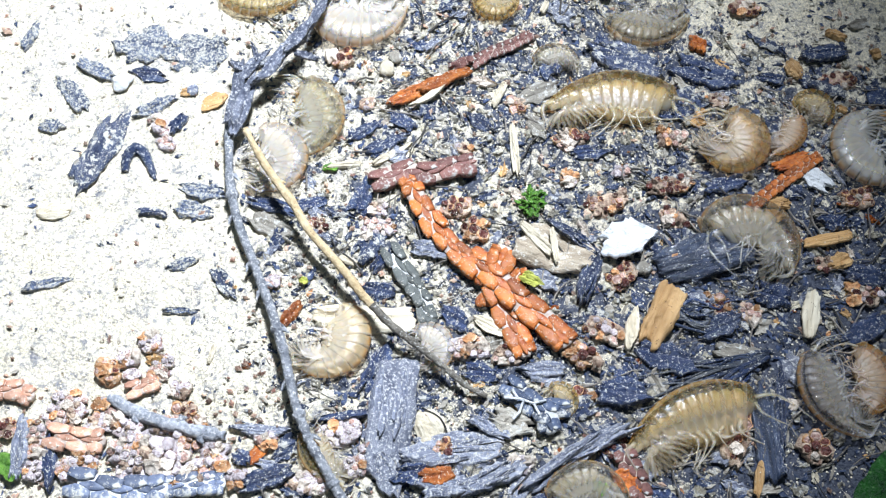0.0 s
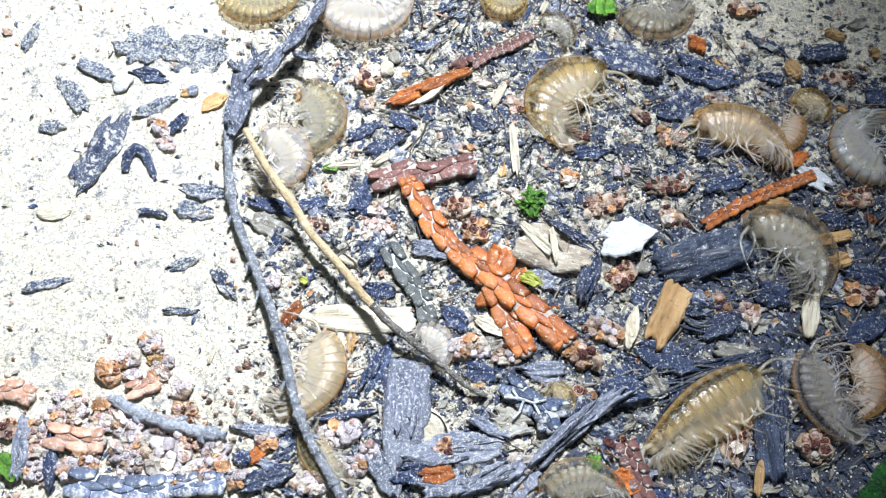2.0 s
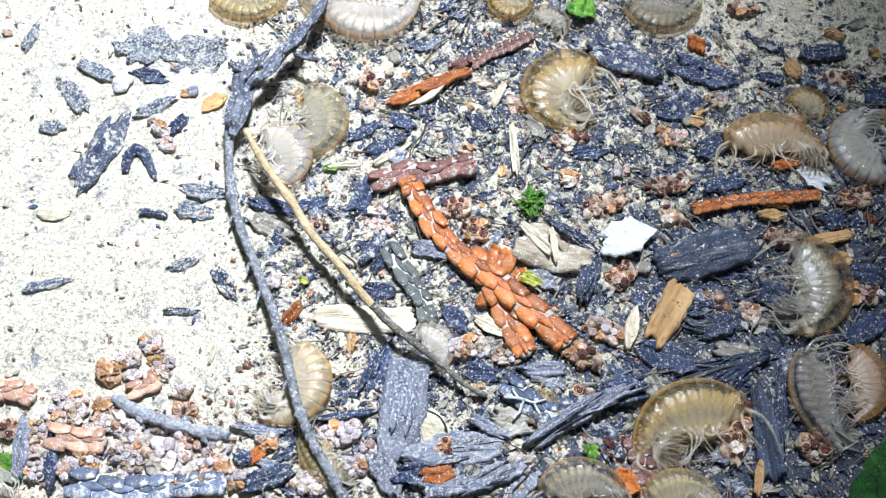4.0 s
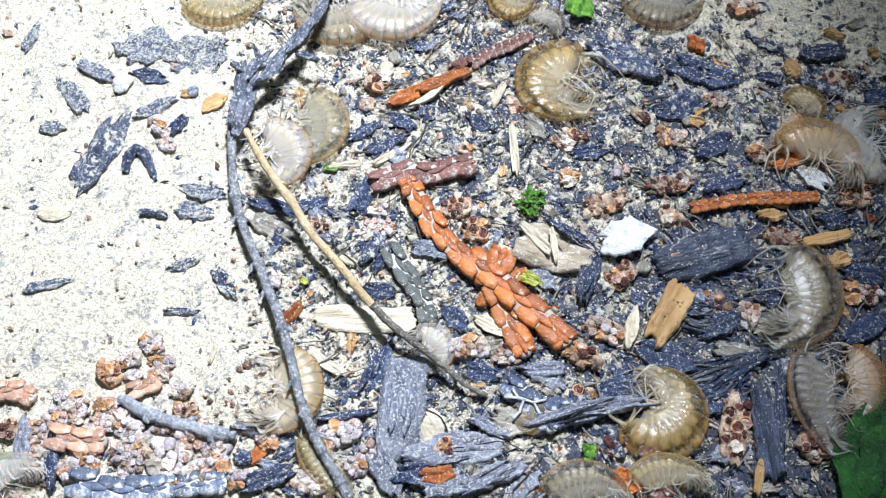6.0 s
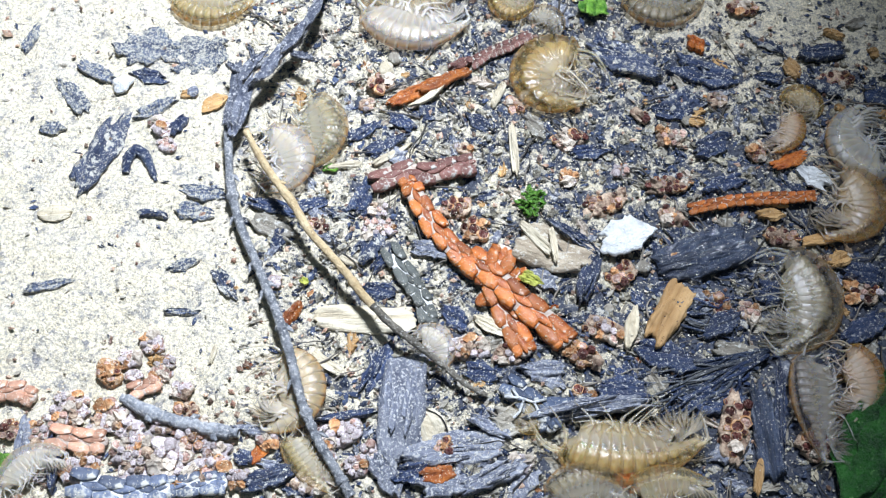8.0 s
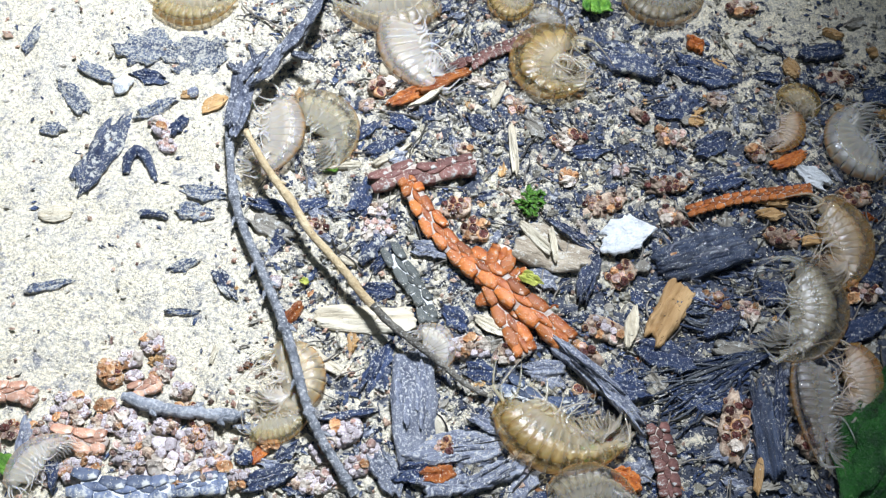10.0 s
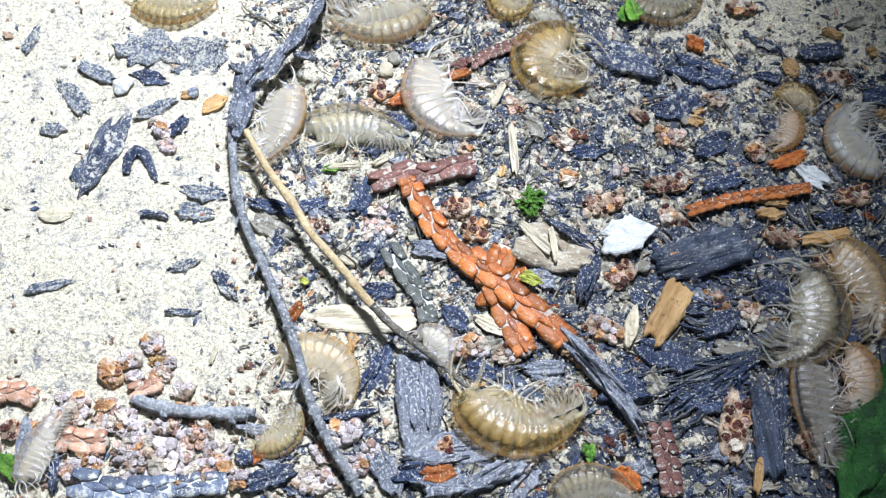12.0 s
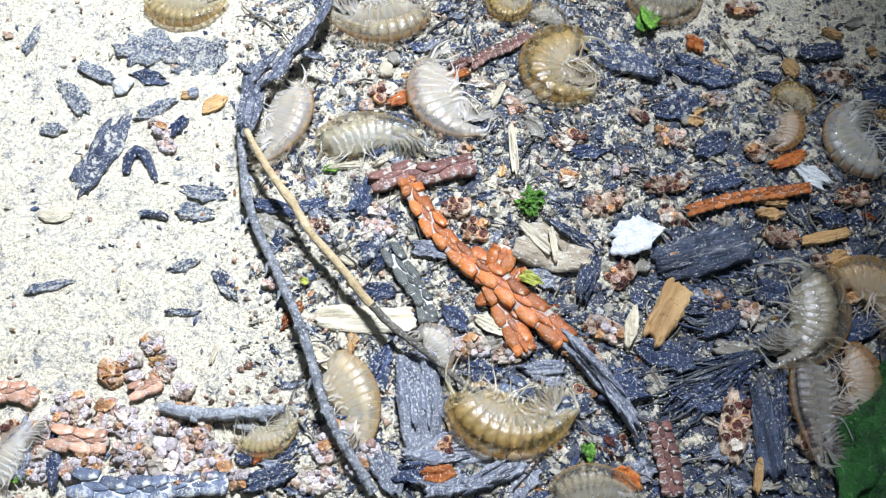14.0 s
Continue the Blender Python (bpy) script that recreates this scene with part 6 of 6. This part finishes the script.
# ---- the amphipods and all that moves ----
def animals():
    """Each amphipod's label, tint, body length (mm), lift (mm), limb beat (degrees) and its way."""
    milky = "milky translucent amphipod lying curled on its side"
    amber = "amber translucent amphipod lying curled on its side"
    grey = "greyish translucent amphipod curled on its side in litter"
    return [
        (amber + " on sand", HONEY, 11.4, 1.0, 6, [(0, -24.0, 34.9, 178, 94), (1.5, -23.6, 33.6, -175, 106), (3, -24.7, 34.2, -177, 123), (5.5, -27.3, 33.8, -177, 113), (6.5, -29.8, 33.3, 180, 117), (8, -30.2, 33.6, 179, 107), (10.5, -33.6, 33.7, -179, 97), (11.5, -35.4, 33.7, 180, 89), (14, -33.7, 33.5, 179, 111)]),
        (milky, MILKY, 14.6, 1.4, 10, [(0, -10.6, 30.6, -177, 140), (1.5, -9.8, 31.5, -176, 149), (3, -9.1, 31.5, -177, 141), (5.5, -7.6, 31.5, -178, 147), (6.5, -4.3, 31.3, 179, 131), (7.5, -2.9, 30.2, 178, 124), (8.2, -4.7, 30.1, 164, 89), (9.3, -5.7, 27.8, 131, 61), (10.5, -5.0, 26.0, 112, 112), (11.1, -5.2, 23.3, 112, 122), (11.5, -3.2, 20.2, 114, 125), (12.2, -2.1, 18.9, 118, 128), (14, -1.4, 18.9, 118, 125)]),
        (milky + " by the twig end", (0.66, 0.57, 0.42, 0.945), 14.2, 1.2, 8, [(0, -12.4, 41.4, 6, -101), (3, -13.0, 37.7, 7, -163), (5.5, -13.5, 30.9, 9, -168), (6.5, -13.5, 31.3, 7, -166), (8.2, -4.7, 34.5, 0, -108), (10.5, -7.4, 32.2, 4, -94), (11.5, -7.6, 31.4, 9, -100), (12.5, -8.0, 31.2, 7, -104), (14, -8.2, 31.4, 4, -100)]),
        (milky + " beside a twig", (0.60, 0.54, 0.38, 0.97), 13.1, 1.3, 9, [(0, -14.2, 17.7, 93, -141), (3, -13.8, 17.2, 89, -162), (5.5, -13.6, 16.4, 87, -155), (8, -13.9, 15.1, 80, -144), (10.5, -12.3, 18.0, 141, -139), (11.5, -11.6, 18.0, 172, -63), (12.5, -10.1, 17.2, 176, -59), (14, -9.4, 16.6, -174, -65)]),
        (milky + " under a tan stem", MILKY, 12.2, 1.5, 12, [(0, -18.3, 11.9, 99, -183), (3, -17.7, 12.3, 102, -203), (6.5, -17.8, 12.7, 101, -169), (8, -17.4, 11.9, 98, -178), (10.3, -19.2, 15.1, 79, -83), (12, -19.4, 16.4, 73, -61), (14, -18.7, 16.4, 69, -56)]),
        (grey + " at the edge", GREYISH, 12.0, 1.1, 5, [(0, 26.8, 30.4, 180, 118), (1.5, 28.0, 31.3, -176, 148), (3, 29.1, 32.0, 180, 148), (8, 29.3, 33.5, 177, 128), (14, 29.9, 33.7, 179, 154)]),
        (amber, AMBER, 16.6, 1.2, 9, [(0, 21.1, 21.8, 2, 67), (0.7, 19.0, 22.2, 8, 76), (1.5, 15.4, 22.2, 27, 130), (2.2, 12.9, 21.8, 62, 178), (3, 12.7, 22.2, 67, 204), (5.5, 11.8, 22.6, 78, 220), (6.5, 11.5, 23.4, 85, 223), (8, 11.1, 23.9, 84, 234), (11, 11.1, 26.0, 90, 245), (14, 12.4, 25.2, 90, 233)]),
        (amber + " with bright glints", (0.70, 0.46, 0.18, 0.90), 13.2, 1.6, 14, [(0, 37.5, 12.3, 59, -232), (0.5, 36.8, 11.9, 70, -224), (1, 37.8, 11.9, 100, -178), (1.5, 38.0, 13.5, 125, -151), (2, 37.6, 16.4, 158, -99), (3, 39.7, 16.1, 176, -106), (5.5, 44.4, 14.7, 173, -125), (6.1, 47.8, 13.9, 153, -164), (6.5, 49.3, 12.3, 139, -183), (7.5, 51.2, 6.8, 98, -180), (8.2, 50.9, 3.0, 70, -159), (10.4, 48.7, -1.0, 98, -113), (11, 49.5, -3.2, 99, -96), (12, 50.2, -5.0, 108, -99), (14, 51.5, -5.0, 139, -183)]),
        (milky + " in the shade", (0.74, 0.70, 0.64, 0.84), 12.7, 1.2, 5, [(0, 49.3, 12.7, -79, -164), (7, 49.0, 12.9, -77, -162), (14, 48.9, 13.4, -76, -152)]),
        (grey, GREYISH, 15.5, 1.5, 9, [(0, 37.8, 3.6, 156, -182), (1, 39.1, 3.0, 151, -177), (1.5, 40.4, 2.7, 144, -175), (2.2, 44.1, 0.4, 128, -169), (3, 45.6, -3.2, 95, -173), (5.5, 43.6, -7.5, 79, -152), (8, 43.5, -8.2, 81, -146), (10.5, 43.8, -10.2, 71, -140), (14, 43.7, -10.9, 68, -132)]),
        ("greyish translucent amphipod with a glinting back", (0.44, 0.39, 0.36, 0.975), 11.5, 1.7, 4, [(0, 41.6, -19.1, 113, 99), (5.5, 40.0, -19.2, 96, 57), (10, 40.3, -20.2, 91, 7), (14, 40.2, -20.2, 90, 6)]),
        (amber + " under a green leaf", ORANGE, 10.1, 1.2, 4, [(0, 48.8, -17.0, 86, -146), (7, 47.8, -17.6, 85, -125), (14, 47.5, -17.6, 85, -112)]),
        (amber + " among bark", AMBER, 15.6, 1.6, 14, [(0, 26.8, -19.9, 21, 59), (0.5, 27.2, -19.9, 18, 48), (1.5, 26.9, -19.6, 25, 71), (2, 28.4, -19.6, 33, 23), (2.5, 23.9, -21.5, 60, 144), (3, 24.0, -20.5, 82, 106), (4.2, 25.9, -19.6, 4, 133), (5.5, 26.5, -21.6, -115, 234), (6.5, 26.4, -22.6, -128, 221), (7.2, 23.4, -25.6, -152, 134), (8, 20.2, -26.4, -178, 60), (9.2, 13.2, -25.4, 158, 113), (10.4, 11.1, -24.9, 158, 113), (11, 9.6, -23.4, 157, 117), (11.6, 8.1, -23.4, 165, 122), (12.5, 7.4, -23.5, 169, 123), (14, 7.0, -23.6, 170, 127)]),
        (grey + " at the south", GREYISH, 10.3, 1.3, 6, [(0, 15.5, -27.4, 180, -148), (3, 14.9, -27.1, 180, -116), (8, 15.5, -27.7, 180, -116), (14, 16.1, -28.0, 180, -100)]),
        (amber + " on wet litter", HONEY, 8.7, 1.6, 9, [(0, 28.9, -32.5, 180, -81), (3, 26.8, -30.1, 180, -112), (5.5, 23.8, -26.2, -174, -98), (6.5, 23.8, -26.8, -176, -65), (7.5, 24.0, -27.4, -176, -50), (9, 23.8, -29.5, 180, -68), (10.5, 23.6, -32.5, 180, -98)]),
        (amber + " beside a long twig", (0.80, 0.64, 0.40, 0.80), 12.2, 1.1, 12, [(0, -10.7, -13.1, 59, -175), (0.5, -11.3, -14.0, 63, -143), (1, -11.9, -14.7, 70, -104), (1.5, -12.4, -15.3, 73, -99), (2.5, -13.7, -17.6, 67, -162), (3, -13.9, -17.6, 68, -175), (5.5, -15.3, -18.3, 82, -156), (8, -15.0, -18.3, 84, -166), (10.5, -15.1, -16.0, 91, -214), (11, -15.1, -15.0, 105, -201), (11.5, -13.6, -13.3, 146, -139), (12.5, -12.3, -13.6, 150, -149), (13, -10.9, -15.6, 118, -107), (14, -9.0, -18.3, 110, -76)]),
        (amber + " half under a twig", HONEY, 7.7, 1.0, 7, [(0, -13.7, -25.9, 126, 67), (3, -13.6, -26.2, 127, 50), (6.5, -13.9, -26.5, 124, 37), (8.2, -15.5, -26.5, 133, 39), (10.5, -17.6, -21.8, -145, 109), (12, -17.2, -23.5, -141, 132), (14, -18.7, -23.9, -158, 117)]),
        (milky + " on cone scraps", MILKY, 8.3, 1.4, 8, [(0, -52.0, -29.5, 164, -129), (5.5, -48.3, -26.5, -154, -101), (8, -45.2, -25.3, -145, -119), (10.4, -44.7, -24.6, -132, -89), (11.5, -43.5, -24.0, -142, -77), (12.2, -45.1, -24.0, -102, 6), (13.5, -46.8, -24.6, -116, -30), (14, -47.7, -24.6, -117, -36)]),
        (amber + ", small", AMBER, 5.9, 1.0, 4, [(0, 14.1, -18.9, 99, -210), (2.5, 13.5, -19.2, 88, -233), (5.5, 10.9, -21.2, 82, -217), (14, 10.3, -21.4, 81, -229)]),
        (amber + ", small", AMBER, 7.5, 0.9, 3, [(0, 47.3, 20.1, 146, -228), (14, 45.3, 21.3, 150, -197)]),
        (amber + ", small", ORANGE, 7.1, 0.9, 3, [(0, 43.3, 14.3, 56, -87), (14, 43.7, 14.7, 63, -108)]),
        (milky + ", small, under a stem", MILKY, 7.7, 1.0, 4, [(0, 0.1, -12.0, 114, -179), (14, 0.3, -12.3, 112, -177)]),
        (amber + " at the far side", AMBER, 8.2, 1.0, 4, [(0, 7.5, 33.6, -168, 204), (5, 8.9, 33.6, 168, 203), (14, 8.6, 33.6, 163, 201)]),
        (grey + " beside another", GREYISH, 6.9, 1.0, 7, [(0, 14.6, 27.8, 180, -149), (1.2, 14.6, 28.6, -176, -159), (2, 15.9, 32.2, 139, -144), (5.5, 14.1, 33.8, 158, -167), (14, 14.5, 34.2, 156, -166)]),
    ]


AMPHIPODS = []
for label, tint, size, lift, beat, rows in animals():
    AMPHIPODS.append((amphipod(label, tint, size, abs(rows[0][4])), rows, lift, beat))


def shove(ob, rows):
    """Keys a thing pushed over the litter: seconds, shift east and north (mm) and turn (degrees) from where it lies at first."""
    m = ob.matrix_world.copy()
    here = m.translation.copy()
    out = []
    for t, dx, dy, turn in rows:
        q = Matrix.Translation(here + Vector((dx, dy, 0)) * MM) @ Matrix.Rotation(radians(turn), 4, "Z") @ Matrix.Translation(-here) @ m
        out.append((t, q))
    walk(ob, out)


def motions():
    for animal, rows, lift, beat in AMPHIPODS:
        crawl(animal, rows, lift, beat)
    shove(LONG_TWIG, [(0, 0, 0, 0), (3, -0.1, 0, 0.2), (6, 0.4, 0, 0.4), (8, 0.1, 0, 1.2), (11, 0.5, 0, 1.6), (12.5, 0.9, 0, 2.0), (13.2, 1.3, 0, 2.2), (14, 1.9, 0, 2.2)])
    shove(PALE_STEM, [(0, 0, 0, 0), (8, 0, 0, 0), (14, -0.1, 0, -0.4)])
    shove(EAST_SPRIG, [(0, 1.8, 1.6, 18), (0.5, 1.6, 1.4, 16), (1, 0.6, 0.7, 6), (1.5, 0.2, 0.4, 5), (2, 0, 0.4, 4), (2.5, 0.4, 0.2, -4), (3, 0.2, 0, -10), (5.5, -0.3, -0.2, -17), (8, -0.6, -0.3, -16), (10.5, -0.9, 0.1, -11), (14, -0.9, 0.1, -11)])
    shove(SOUTH_SPRIG, [(0, -3.0, -2.5, 10), (3, -2.6, -1.5, 8), (6, -1.0, -1.0, 4), (8, -0.5, -0.5, 2), (10.3, 0, 0, 0), (14, 0.2, 0.1, 0)])
    shove(MOVING_STICK, [(0, 0, 0, 0), (0.7, -0.6, 0.4, 4), (1.2, -0.4, 1.0, 6), (2, 0.2, 3.2, 8), (3, 0.4, 4.6, 6), (5.5, 1.2, 4.6, -16), (8.2, 1.4, 5.0, -24), (9.3, 2.0, 7.0, -60), (10.4, 2.6, 8.4, -82), (11.5, 2.8, 8.6, -84), (14, 2.8, 8.2, -86)])
    shove(DARK_STICK, [(0, 0, 0, 0), (3, 0.1, 0, 0), (5.5, 0.9, 0.0, 0), (8, 1.2, 0.2, 1), (10.4, 1.6, 1.4, 10), (11.5, 2.2, 1.4, 11), (12.5, 3.2, 1.2, 12), (13, 4.2, 1.2, 13), (14, 5.8, 1.0, 17)])
    shove(BIG_SLAB, [(0, 0, 0, 0), (0.6, 0.8, 0, 3), (2, 1.6, 0.2, 4), (3, 1.4, 0.4, 0), (8, 1.0, 0.3, 2), (10.5, 2.6, 1.0, 10), (14, 3.0, 1.0, 13)])
    shove(SHELL, [(0, 0, 0, 0), (8, 0, 0.2, 0), (11, 0, 0.3, 0), (12.5, 0.3, 0.2, 2), (13.2, 0.6, 0.2, 3), (14, 1.1, 0.1, 2)])
    shove(WOOD_CHIP, [(0, 0, 0, 0), (0.8, 0.3, 0, 1), (3, 0.8, 0.1, -2), (8, 0.9, 0.1, -4), (14, 0.7, 0.1, -3)])
    shove(ROLLING, [(0, 0, 0, 0), (0.5, 3.0, -0.8, -70), (1.2, 3.4, -2.4, -110), (3, 3.6, -3.2, -120), (5.5, 4.6, -3.4, -130), (14, 5.4, -5.0, -150)])
    shove(GREEN_SCRAP, [(0, 1.4, 3.2, 20), (1, 1.2, 1.2, 10), (2, 1.0, 0.2, 5), (3, -0.6, 0.1, 0), (5.5, -1.8, 0.5, -12), (8, 0, 0.4, 0), (10.5, 1.0, 0.6, 10), (12, 4.8, -1.4, 30), (14, 7.0, -3.2, 45)])
    shove(BIG_LEAF, [(0, 2.6, -5.0, -6), (3, 2.8, -6.0, -4), (5.4, 2.0, -1.9, 0), (6.5, 1.6, -0.5, 0), (14, 1.6, -0.2, 2)])
    shove(GREEN_CRUMB, [(0, 1.0, -4.0, 0), (3, 0.4, -0.5, 20), (6, 0, 0, 0), (8, -0.4, 0.2, -10), (11.5, 0, -0.2, 10), (14, 0, -0.3, 20)])


motions()
